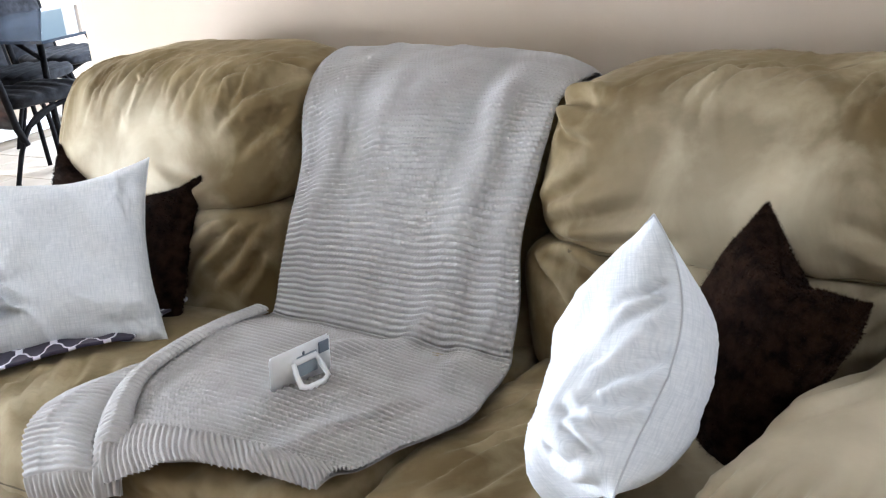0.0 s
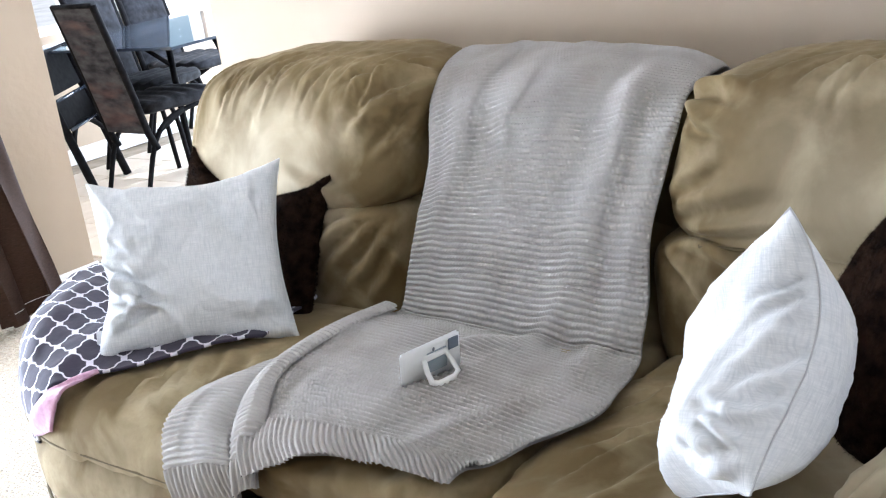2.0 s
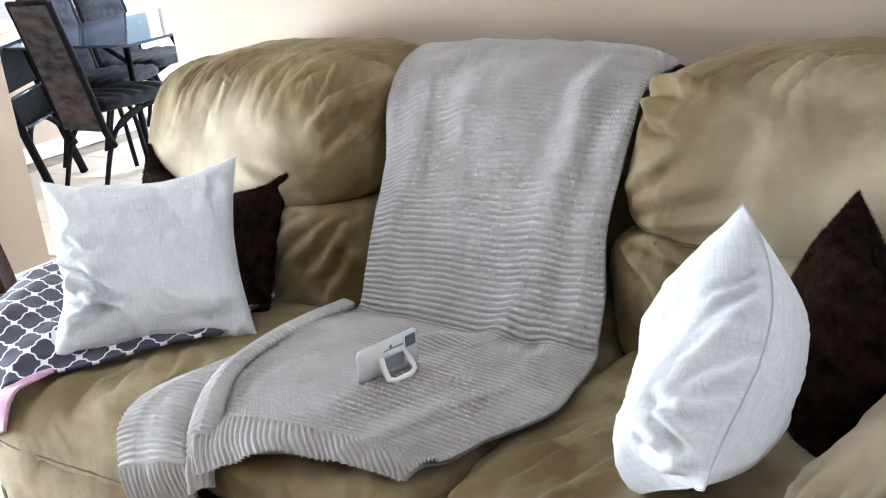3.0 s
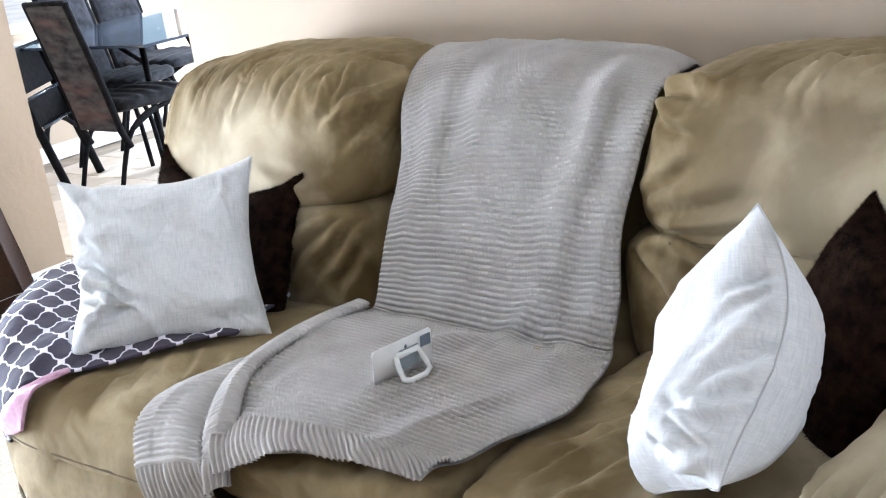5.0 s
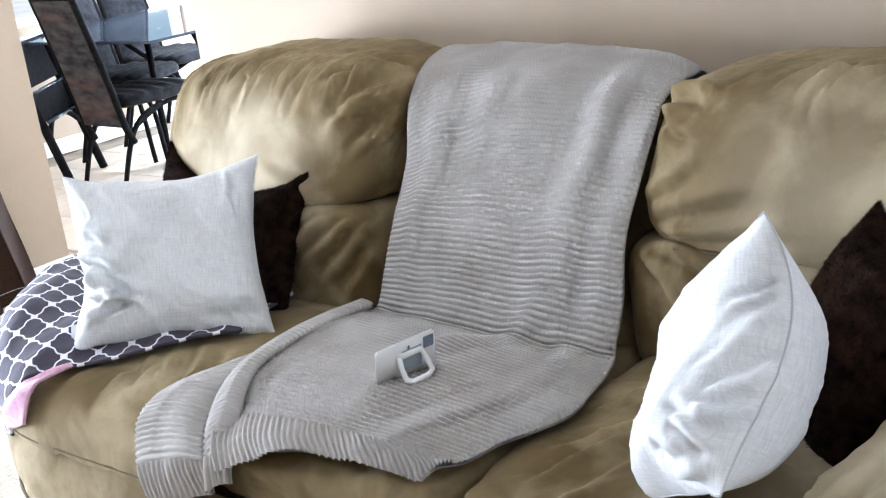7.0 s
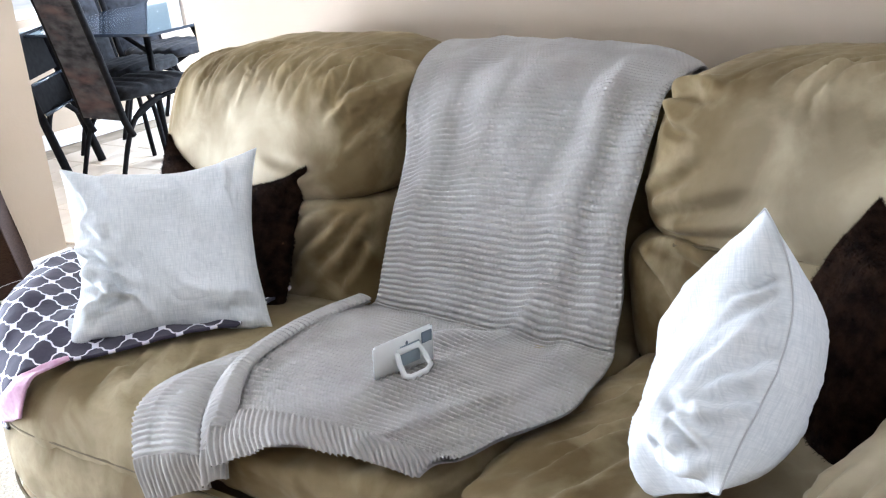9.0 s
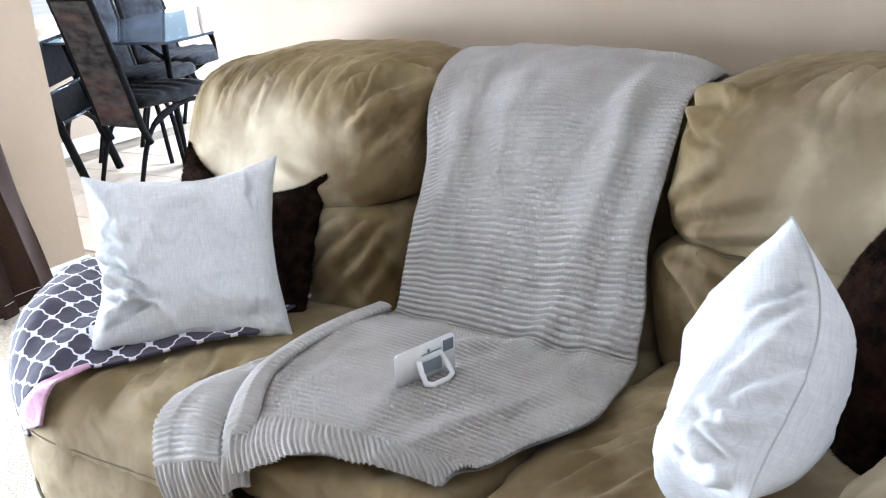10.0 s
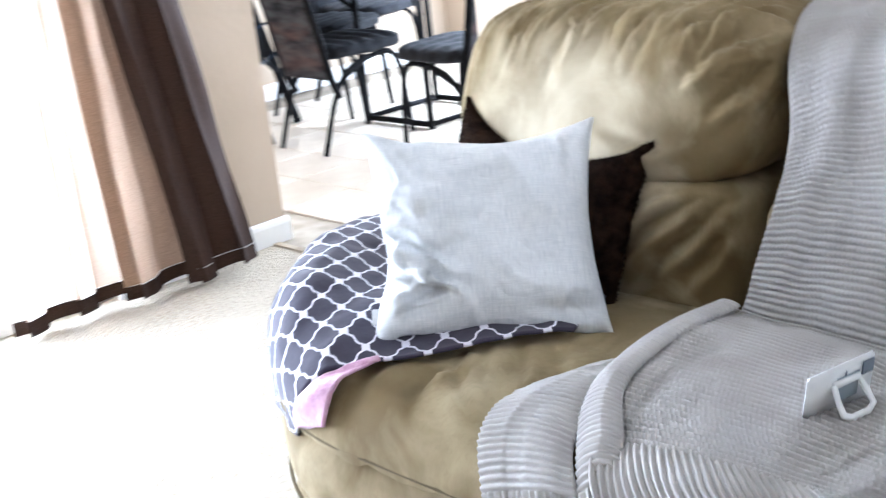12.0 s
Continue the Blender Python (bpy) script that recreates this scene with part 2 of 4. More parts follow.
vary(tr, b, ((0.46, 0.44, 0.41), (0.58, 0.56, 0.53)), 2)

# ---- builders ----


def mesh(name, verts, faces, material, smooth=True, uv=None):
    me = bpy.data.meshes.new(name)
    me.from_pydata([tuple(v) for v in verts], [], [tuple(f) for f in faces])
    me.materials.append(material)
    if smooth:
        me.polygons.foreach_set("use_smooth", [True] * len(me.polygons))
    if uv is not None:
        lay = me.uv_layers.new(name="UVMap")
        idx = np.zeros(len(me.loops), dtype=np.int32)
        me.loops.foreach_get("vertex_index", idx)
        lay.data.foreach_set("uv", np.asarray(uv, dtype=np.float32)[idx].ravel())
    me.update()
    return me


def put(name, me, parent=None, label="", m=None):
    ob = new(name, me)
    if parent is not None:
        ob.parent = parent
    if m is not None:
        ob.matrix_basis = m
    return tagged(ob, label)


def thing(name, label, category, group="", kind="", m=None):
    ob = new(name)
    ob.empty_display_size = 0.05
    if m is not None:
        ob.matrix_basis = m
    return tagged(ob, label, category, group, kind)


def bm_mesh(name, bm, material, smooth=False):
    me = bpy.data.meshes.new(name)
    bm.to_mesh(me)
    bm.free()
    me.materials.append(material)
    if smooth:
        me.polygons.foreach_set("use_smooth", [True] * len(me.polygons))
    return me


def part(name, bm, material, parent, label="", smooth=False):
    return put(name, bm_mesh(name, bm, material, smooth), parent, label)


def box(lo, hi, bevel=0.0, seg=2):
    bm = bmesh.new()
    bmesh.ops.create_cube(bm, size=1)
    for v in bm.verts:
        v.co = Vector([lo[i] + (v.co[i] + 0.5) * (hi[i] - lo[i]) for i in range(3)])
    if bevel:
        bmesh.ops.bevel(bm, geom=bm.edges[:], offset=bevel, segments=seg, affect='EDGES')
    return bm


def fbm(p, scale, seed=0.0, octaves=3):
    v, a, s = 0.0, 1.0, scale
    for _ in range(octaves):
        v += a * noise.noise((p[0] * s + seed, p[1] * s - seed * 0.7, p[2] * s + seed * 1.3))
        a, s = a * 0.5, s * 2.1
    return v


def grid_faces(nu, nv, wrap=False, base=0):
    f = []
    for i in range(nu - 1):
        for j in range(nv if wrap else nv - 1):
            a, c = i * nv + j, i * nv + (j + 1) % nv
            f.append((base + a, base + c, base + c + nv, base + a + nv))
    return f


def tube(path, r, sides=8, caps=True, flat=1.0):
    """A bar swept along points; returns verts and faces."""
    pts = [Vector(p) for p in path]
    verts, up = [], Vector((0.13, 0.31, 0.94))
    for i, p in enumerate(pts):
        d = (pts[min(i + 1, len(pts) - 1)] - pts[max(i - 1, 0)]).normalized()
        s = d.cross(up)
        s = (s if s.length > 1e-3 else d.cross(Vector((1, 0, 0)))).normalized()
        u = s.cross(d).normalized()
        for k in range(sides):
            a = 2 * math.pi * k / sides
            verts.append(p + s * math.cos(a) * r + u * math.sin(a) * r * flat)
    faces = grid_faces(len(pts), sides, True)
    if caps:
        faces.append(tuple(range(sides))[::-1])
        faces.append(tuple(range(len(verts) - sides, len(verts))))
    return verts, faces


def spline(points, n):
    """A smooth run through a few points."""
    p = [Vector(q) for q in points]
    p = [p[0] * 2 - p[1]] + p + [p[-1] * 2 - p[-2]]
    out, spans = [], len(p) - 3
    for i in range(n):
        t = i / (n - 1) * spans
        k = min(int(t), spans - 1)
        t -= k
        a, b0, c0, d = p[k:k + 4]
        out.append(0.5 * ((2 * b0) + (c0 - a) * t + (2 * a - 5 * b0 + 4 * c0 - d) * t * t + (3 * b0 - a - 3 * c0 + d) * t ** 3))
    return out


def puff(lo, hi, k=4.0, n=26, wrinkle=None):
    """A stuffed block: a rounded box whose skin can be moved along its normal by wrinkle(point, unit)."""
    c = [(lo[i] + hi[i]) / 2 for i in range(3)]
    h = [(hi[i] - lo[i]) / 2 for i in range(3)]
    index, verts, faces = {}, [], []

    def at(p):
        key = tuple(round(x, 5) for x in p)
        if key not in index:
            q = [math.tan(x * 0.7854) for x in p]
            e = sum(abs(x) ** k for x in q) ** (1 / k)
            q = [x / e for x in q]
            nrm = Vector([math.copysign(abs(q[i]) ** (k - 1), q[i]) / h[i] for i in range(3)]).normalized()
            v = Vector([c[i] + q[i] * h[i] for i in range(3)])
            if wrinkle:
                v += nrm * wrinkle(v, q)
            index[key] = len(verts)
            verts.append(v)
        return index[key]

    for ax in range(3):
        for sg in (-1, 1):
            for i in range(n):
                for j in range(n):
                    quad = []
                    for di, dj in ((0, 0), (1, 0), (1, 1), (0, 1)):
                        p = [0, 0, 0]
                        p[ax] = sg
                        p[(ax + 1) % 3] = -1 + 2 * (i + di) / n
                        p[(ax + 2) % 3] = -1 + 2 * (j + dj) / n
                        quad.append(at(p))
                    faces.append(quad if sg > 0 else quad[::-1])
    return verts, faces


def gathers(seed, amp=0.006, top=0.0):
    """Soft lumps, and folds that run down from a gathered top edge."""
    def f(v, q):
        d = amp * 1.3 * fbm(v, 5.0, seed)
        d += amp * 0.5 * fbm(v, 16.0, seed + 3)
        if top > 0:
            m = min(1.0, max(0.0, (q[2] + 0.1) * 1.2))
            a1 = 1 - abs(noise.noise((v.x * 10 + v.z * 6 + seed, v.z * 2.2 + v.y * 2, seed))) * 2.8
            a2 = 1 - abs(noise.noise((v.x * 24 + v.z * 9 + seed, v.z * 4.0 + v.y * 3, seed + 4))) * 2.6
            d += top * m * (0.6 * max(0.0, a1) ** 2 + 0.4 * max(0.0, a2) ** 3 - 0.25)
        return d
    return f


def creased(verts, faces, lines, push=()):
    """Cloth folds on a skin. lines: (start, end, depth, width) in the skin's own space; push: (centre, reach, shift)."""
    v = np.array([tuple(p) for p in verts])
    q = np.array([f[:4] for f in faces if len(f) == 4])
    nf = np.cross(v[q[:, 2]] - v[q[:, 0]], v[q[:, 3]] - v[q[:, 1]])
    nrm = np.zeros_like(v)
    for k in range(4):
        np.add.at(nrm, q[:, k], nf)
    nrm /= np.linalg.norm(nrm, axis=1, keepdims=True) + 1e-12
    if ((v - v.mean(axis=0)) * nrm).sum() < 0:
        nrm = -nrm
    move = np.zeros(len(v))
    for k, (a, c, depth, width) in enumerate(lines):
        a, c = np.array(a, float), np.array(c, float)
        along = c - a
        ln = np.linalg.norm(along)
        g = ((v - a) @ along) / ln ** 2
        wav = np.array([noise.noise((x * 3.0, k * 1.7, 0.3)) for x in g])
        off = v - a - g[:, None] * along
        side = np.einsum('ij,ij->i', np.cross(nrm, along / ln), off) + wav * width * 0.7
        flat = np.einsum('ij,ij->i', nrm, off)
        fade = np.clip(np.minimum(g / 0.18, (1 - g) / 0.45), 0, 1)
        ref = nrm[np.argmin(((v - (a + c) / 2) ** 2).sum(axis=1))]
        fade = fade * fade * (3 - 2 * fade) * (np.abs(flat) < 0.09) * np.clip(nrm @ ref * 1.5, 0, 1)
        move += fade * depth * (0.9 * np.exp(-((side - 1.5 * width) / (1.3 * width)) ** 2) - np.exp(-(side / width) ** 2))
    v = v + nrm * move[:, None]
    for c, reach, shift in push:
        w = np.exp(-((v - np.array(c)) ** 2).sum(axis=1) / reach ** 2)
        v = v + w[:, None] * np.array(shift)
    return [Vector(p) for p in v]


def pillow(w, h, t, n=34, crumple=0.006, seed=1.0, pinch=0.07, sag=0.0, slump=None):
    """A stuffed square in its own xy plane, z its front; verts, faces, and its outline. slump: (taper, bow, lean, drop, shear, fullness) of a squashed one."""
    verts = []
    taper, bow, lean, drop, shear, plump = slump or (0, 0, 0, 0, 0, 0.55)
    for side in (1, -1):
        for i in range(n + 1):
            for j in range(n + 1):
                u, v = math.sin(math.pi * (i / n - 0.5)), math.sin(math.pi * (j / n - 0.5))
                full = max(0.0, (1 - u ** 4) * (1 - v ** 4)) ** plump
                x = u * w / 2 * (1 - pinch * (1 - v * v)) 
                y = v * h / 2 * (1 - pinch * (1 - u * u))
                y -= drop * (u + 1) / 2 * (v + 1) / 2
                if slump:
                    x *= 1 - 0.22 * max(0, u) * max(0, v)
                x += shear * (1 - v) / 2 * (1 + u) / 2
                z = t / 2 * full * (1 - taper * v)
                crease = (1 - abs(noise.noise((u * 1.5 + v * 0.6 + seed, v * 1.1, seed * side + 0.37))) * 3.0)
                fine = 1 - abs(noise.noise((u * 2.2 - v * 1.3 + seed, v * 2.6 + u, seed * side + 4.1))) * 4.0
                z += full * crumple * (1.6 * max(0, crease) ** 2 + 0.5 * max(0, fine) ** 2 * (0.6 - 0.4 * v) + 1.4 * fbm((u, v, side), 1.6, seed, 2) - 1.0)
                x += 0.35 * crumple * noise.noise((v * 2.2, seed, u))
                y += 0.35 * crumple * noise.noise((u * 2.2, seed + 5, v)) - sag * (1 - u * u) * (v > 0) * v * h
                verts.append(Vector((x, y, side * z + (bow + lean * v) * (1 - v * v))))
    f1 = grid_faces(n + 1, n + 1)
    m = (n + 1) ** 2
    rim = [i * (n + 1) for i in range(n + 1)] + [n * (n + 1) + j for j in range(1, n + 1)] \
        + [i * (n + 1) + n for i in range(n - 1, -1, -1)] + [j for j in range(n - 1, 0, -1)]
    faces = [f[::-1] for f in f1] + [tuple(x + m for x in f) for f in f1]
    for a, c in zip(rim, rim[1:] + rim[:1]):
        faces.append((a, c, c + m, a + m))
    return verts, faces, [verts[i].copy() for i in rim]


def frame_of(center, right, up):
    x = Vector(right).normalized()
    u = Vector(up)
    u = (u - x * u.dot(x)).normalized()
    m = Matrix((x, u, x.cross(u))).transposed().to_4x4()
    m.translation = center
    return m


# ---- the rooms ----
WX, NY, EX, SY = -2.85, 0.12, 3.6, -5.0     # wall faces of the living room
H = 2.44


def slab(name, lo, hi, material, label, bevel=0.0):
    return tagged(part(name, box(lo, hi, bevel), material, None), label, name.split("_")[0], kind="structure")


floor = slab("floor_carpet", (WX - 0.15, SY - 0.15, -0.06), (EX + 0.15, 0.30, 0.0), CARPET, "beige cut-pile carpet, sunlit beside the glass door")
slab("floor_slab", (-5.3, 0.30, -0.08), (EX + 0.15, 3.6, -0.008), GROUT, "tan grout bed under the dining tiles")
slab("wall_north", (-1.53, NY, 0), (EX + 0.15, NY + 0.13, H), PAINT, "cream textured wall behind the sofa")
slab("wall_east_a", (EX, SY, 0), (EX + 0.13, -1.45, H), PAINT, "plain cream wall")
slab("wall_east_b", (EX, -0.25, 0), (EX + 0.13, NY, H), PAINT, "plain cream wall")
slab("wall_east_c", (EX, -1.45, 0), (EX + 0.13, -0.25, 0.9), PAINT, "plain cream wall under a window")
slab("wall_east_d", (EX, -1.45, 2.1), (EX + 0.13, -0.25, H), PAINT, "plain cream wall over a window")
# west wall with the opening of the glass door
DY0, DY1, DH = -3.0, -0.34, 2.05
slab("wall_west_end", (WX - 0.14, DY1, 0), (WX, 0.36, H), PAINT, "cream wall end beside the brown curtain")
slab("wall_west_far", (WX - 0.14, SY, 0), (WX, DY0, H), PAINT, "plain cream wall")
slab("wall_west_top", (WX - 0.14, DY0, DH), (WX, DY1, H), PAINT, "cream wall over the glass door")
slab("wall_south", (WX - 0.14, SY - 0.13, 0), (EX + 0.13, SY, H), PAINT, "plain cream wall")
# dining room
slab("wall_dining_south", (-5.2, 0.23, 0), (WX - 0.14, 0.36, H), PAINT, "plain cream wall")
slab("wall_dining_west_a", (-5.21, 0.36, 0), (-5.08, 1.0, H), PAINT, "cream dining room wall")
slab("wall_dining_west_b", (-5.21, 2.9, 0), (-5.08, 3.4, H), PAINT, "cream dining room wall")
slab("wall_dining_west_c", (-5.21, 1.0, 0), (-5.08, 2.9, 0.75), PAINT, "cream dining room wall under the window")
slab("wall_dining_west_d", (-5.21, 1.0, 2.1), (-5.08, 2.9, H), PAINT, "cream dining room wall over the window")
slab("wall_dining_north_a", (-5.2, 3.4, 0), (-4.5, 3.53, H), PAINT, "cream dining room wall")
slab("wall_dining_north_b", (-1.7, 3.4, 0), (EX, 3.53, H), PAINT, "cream dining room wall")
slab("wall_dining_north_c", (-4.5, 3.4, 0), (-1.7, 3.53, 0.25), PAINT, "cream wall under the tall window")
slab("wall_dining_north_d", (-4.5, 3.4, 2.1), (-1.7, 3.53, H), PAINT, "cream wall over the tall window")
slab("wall_dining_east", (EX, NY + 0.13, 0), (EX + 0.13, 3.4, H), PAINT, "plain cream wall")
slab("ceiling", (-5.3, SY - 0.15, H), (EX + 0.15, 3.6, H + 0.1), CEIL, "white ceiling")
slab("ground", (-400, -400, -0.3), (400, 400, -0.1), GROUND, "pale concrete ground outside")


def baseboard(a, c, side):
    """A board with a rounded top along a wall from a to c, side its way off the wall."""
    a, c, s = Vector((*a, 0)), Vector((*c, 0)), Vector((*side, 0))
    prof = [(0.0, 0.0), (0.014, 0.0), (0.014, 0.068), (0.011, 0.080), (0.005, 0.088), (0.0, 0.09)]
    vs = [p + s * d + Vector((0, 0, z)) for p in (a, c) for d, z in prof]
    k = len(prof)
    fs = [(i, (i + 1) % k, k + (i + 1) % k, k + i) for i in range(k)] + [tuple(range(k))[::-1], tuple(range(k, 2 * k))]
    return tagged(put("baseboard", mesh("baseboard", vs, fs, WHITE, False)), "white painted baseboard", "baseboard", kind="structure")


baseboard((WX, DY1), (WX, 0.374), (1, 0))
baseboard((WX - 0.14, 0.36), (WX, 0.36), (0, 1))
baseboard((-1.53, NY), (EX, NY), (0, -1))
baseboard((-1.53, NY - 0.014), (-1.53, NY + 0.13), (-1, 0))
baseboard((-5.08, 0.36), (-5.08, 3.4), (1, 0))
tagged(part("floor_strip", box((WX, 0.285, 0.0), (-1.53, 0.315, 0.006), 0.002), BRASS, None), "narrow metal strip between carpet and tile", "trim", kind="structure")


def glazed(name, label, lo, hi, axis, panes):
    """A framed window or glass door in an opening; axis: the wall's thin axis."""
    top = thing(name, label, "window", kind="structure")
    a = 1 - axis
    def bx(u0, u1, z0, z1, d0, d1):
        l, h2 = [0, 0, z0], [0, 0, z1]
        l[a], h2[a], l[axis], h2[axis] = u0, u1, d0, d1
        return l, h2
    d0, d1 = lo[axis] + 0.03, hi[axis] - 0.03
    for u0, u1, z0, z1 in ((lo[a], lo[a] + 0.05, lo[2], hi[2]), (hi[a] - 0.05, hi[a], lo[2], hi[2]),
                           (lo[a] + 0.05, hi[a] - 0.05, hi[2] - 0.05, hi[2]), (lo[a] + 0.05, hi[a] - 0.05, lo[2], lo[2] + 0.05)):
        part("window_frame", box(*bx(u0, u1, z0, z1, d0, d1), 0.004), WHITE, top)
    w = (hi[a] - lo[a] - 0.1) / panes
    mid = (d0 + d1) / 2
    for i in range(panes):
        u = lo[a] + 0.05 + i * w
        if i:
            part("mullion", box(*bx(u - 0.025, u + 0.025, lo[2] + 0.05, hi[2] - 0.05, d0 + 0.004, d1 - 0.004), 0.004), WHITE, top)
        g = part("pane", box(*bx(u + 0.02, u + w - 0.02, lo[2] + 0.05, hi[2] - 0.05, mid - 0.003, mid + 0.003)), GLASS, top)
        g.visible_shadow = False
    return top


glazed("door_1", "white framed sliding glass door letting in sun", (WX - 0.14, DY0, 0), (WX, DY1, DH), 0, 2)
glazed("window_1", "white framed dining room window", (-5.21, 1.0, 0.75), (-5.08, 2.9, 2.1), 0, 2)
glazed("window_3", "white framed living room window", (EX, -1.45, 0.9), (EX + 0.13, -0.25, 2.1), 0, 2)
glazed("window_2", "tall white framed dining room window", (-4.5, 3.4, 0.25), (-1.7, 3.53, 2.1), 1, 3)

# ---- sofa ----
EC, EA, EB = (-0.75, -0.25), 0.67, 0.82      # the rounded end: centre and half axes in plan
FY = -1.06                                   # front of the seats


def outline(grow=0.0, x1=0.85, n=40):
    """The sofa's front and rounded end in plan, from the right along the front to the back."""
    pts = [(x1 + (EC[0] - x1) * i / 14, EC[1] - EB - grow) for i in range(14)]
    for i in range(n + 1):
        a = math.pi / 2 * i / n
        pts.append((EC[0] - (EA + grow) * math.sin(a), EC[1] - (EB + grow) * math.cos(a)))
    pts += [(EC[0] - EA - grow, EC[1] + 0.09 * i) for i in range(1, 4)]
    return pts


sofa = thing("sofa", "olive-tan suede sofa with plump cushions and one rounded end", "sofa")


def band(z0, z1, grow, bulge, seed, material=SUEDE, rows=12):
    """An upholstered panel that follows the sofa's outline."""
    vs, pts = [], outline(grow)
    for j in range(rows):
        f = j / (rows - 1)
        for i, (x, y) in enumerate(pts):
            x0, y0 = pts[max(i - 1, 0)]
            x2, y2 = pts[min(i + 1, len(pts) - 1)]
            nx, ny = (y0 - y2), (x2 - x0)
            ln = math.hypot(nx, ny)
            d = bulge * (1 - abs(2 * f - 1) ** 3.5) - bulge + 0.008 * fbm((x, y, z0 + f * 0.2), 6, seed)
            vs.append((x + nx / ln * d, y + ny / ln * d, z0 + (z1 - z0) * f))
    return vs, grid_faces(rows, len(pts))


for nm, z0, z1, gr, bu, sd in (("footrest_panel", 0.20, 0.385, 0.004, 0.022, 2.0), ("base_panel", 0.04, 0.20, -0.004, 0.016, 5.0)):
    v, f = band(z0, z1, gr, bu, sd)
    put(nm, mesh(nm, v, f, SUEDE), sofa)


def plate(name, z0, z1, grow, material, label=""):
    pts = outline(grow) + [(0.85, 0.02)]
    n = len(pts)
    vs = [(x, y, z) for z in (z0, z1) for x, y in pts]
    fs = [(i, (i + 1) % n, n + (i + 1) % n, n + i) for i in range(n)] + [tuple(range(n))[::-1], tuple(range(n, 2 * n))]
    return put(name, mesh(name, vs, fs, material, False), sofa, label)


for zz, gr in ((0.386, 0.004), (0.20, 0.0)):
    v, f = tube([(x, y, zz) for x, y in outline(gr)], 0.004, 6, False)
    put("welt", mesh("welt", v, f, DARKSEAM), sofa, "dark seam between the panels")
plate("frame", 0.03, 0.40, -0.05, DARKSEAM, "dark inner frame")


def seat_top(x, y):
    """The height of the stuffed seats."""
    lump = 0.012 * fbm((x, y, 0), 4.0, 7.0)
    dome = 0.025 * math.sin(math.pi * min(1, max(0, (y - FY) / 0.62)))
    return 0.47 + dome + lump


def end_seat():
    """The seat of the rounded end: a fan of rings from the middle out over the rim and down."""
    c0 = (-0.78, -0.52)
    rim = outline(0.0, -0.36)
    rim = rim + [(-1.0, 0.0), (-0.6, 0.0), (-0.36, 0.0), (-0.36, -0.3), (-0.36, -0.7)]
    dense = []
    for i, p in enumerate(rim):
        q = rim[(i + 1) % len(rim)]
        k = max(1, int(math.hypot(q[0] - p[0], q[1] - p[1]) / 0.02))
        dense += [(p[0] + (q[0] - p[0]) * s / k, p[1] + (q[1] - p[1]) * s / k) for s in range(k)]
    n, vs, R = len(dense), [], 26
    for r in range(R + 1):
        f = r / R
        for x, y in dense:
            if f < 0.7:
                g, dz = f / 0.7 * 0.90, 0.0
            else:
                a = (f - 0.7) / 0.3 * math.pi * 0.62
                g, dz = 0.90 + 0.115 * math.sin(a), -0.078 * (1 - math.cos(a))
            px, py = c0[0] + (x - c0[0]) * g, c0[1] + (y - c0[1]) * g
            front = max(0.0, min(1.0, (-0.8 - py) / 0.2))
            wr = 0.011 * front * (1 - abs(noise.noise((px * 15 + py * 6, py * 3, 2.0))) * 2.5) + 0.005 * front * max(0, 1 - 3 * abs(noise.noise((px * 30 + py * 8, py * 5, 8.0))))
            vs.append((px, py, seat_top(px, py) + dz + wr + 0.03 * max(0, -1.05 - px)))
    return vs, [q[::-1] for q in grid_faces(R + 1, n, True)]


v, f = end_seat()
rnd = random.Random(21)
lines = [((x, -0.80 - rnd.uniform(0.0, 0.06), 0.49), (x + rnd.uniform(0.0, 0.05), -1.08, 0.42 + rnd.uniform(-0.01, 0.02)), rnd.uniform(0.005, 0.014), rnd.uniform(0.005, 0.010))
         for x in [-0.84 + 0.030 * i + rnd.uniform(-0.012, 0.012) for i in range(14)]]
lines += [((-0.72 + 0.09 * i, -0.74, 0.49), (-0.56 + 0.08 * i, -0.92, 0.49), 0.006, 0.012) for i in range(3)]
v = creased([Vector(p) for p in v], f, lines)
put("end_seat", mesh("end_seat", v, f, SUEDE), sofa)


def seat_folds(seed):
    def f(v, q):
        d = 0.010 * fbm(v, 5, seed) + 0.006 * fbm(v, 18, seed)
        d += (0.018 if seed > 5 and v.x > 0.36 else 0.0) * max(0, 1 - abs(noise.noise((v.x * 11 - v.y * 6, v.y * 3, seed))) * 3) * (q[2] > 0) * 0.3
        return d
    return f


for nm, x0, x1, sd in (("middle_seat", -0.375, 0.235, 3.0), ("right_seat", 0.235, 0.86, 9.0)):
    v, f = puff((x0, FY + 0.015, 0.36), (x1, -0.30, 0.49), 5.0, 60, seat_folds(sd))
    if nm == "right_seat":
        v = creased(v, f, [((0.40, -0.58, 0.49), (0.31, -0.86, 0.49), 0.012, 0.012), ((0.44, -0.64, 0.49), (0.33, -0.95, 0.49), 0.014, 0.011),
                           ((0.48, -0.70, 0.49), (0.40, -1.02, 0.49), 0.010, 0.013), ((0.34, -0.54, 0.49), (0.27, -0.72, 0.49), 0.008, 0.012)])
    put("seat_cushion", mesh(nm, v, f, SUEDE), sofa)
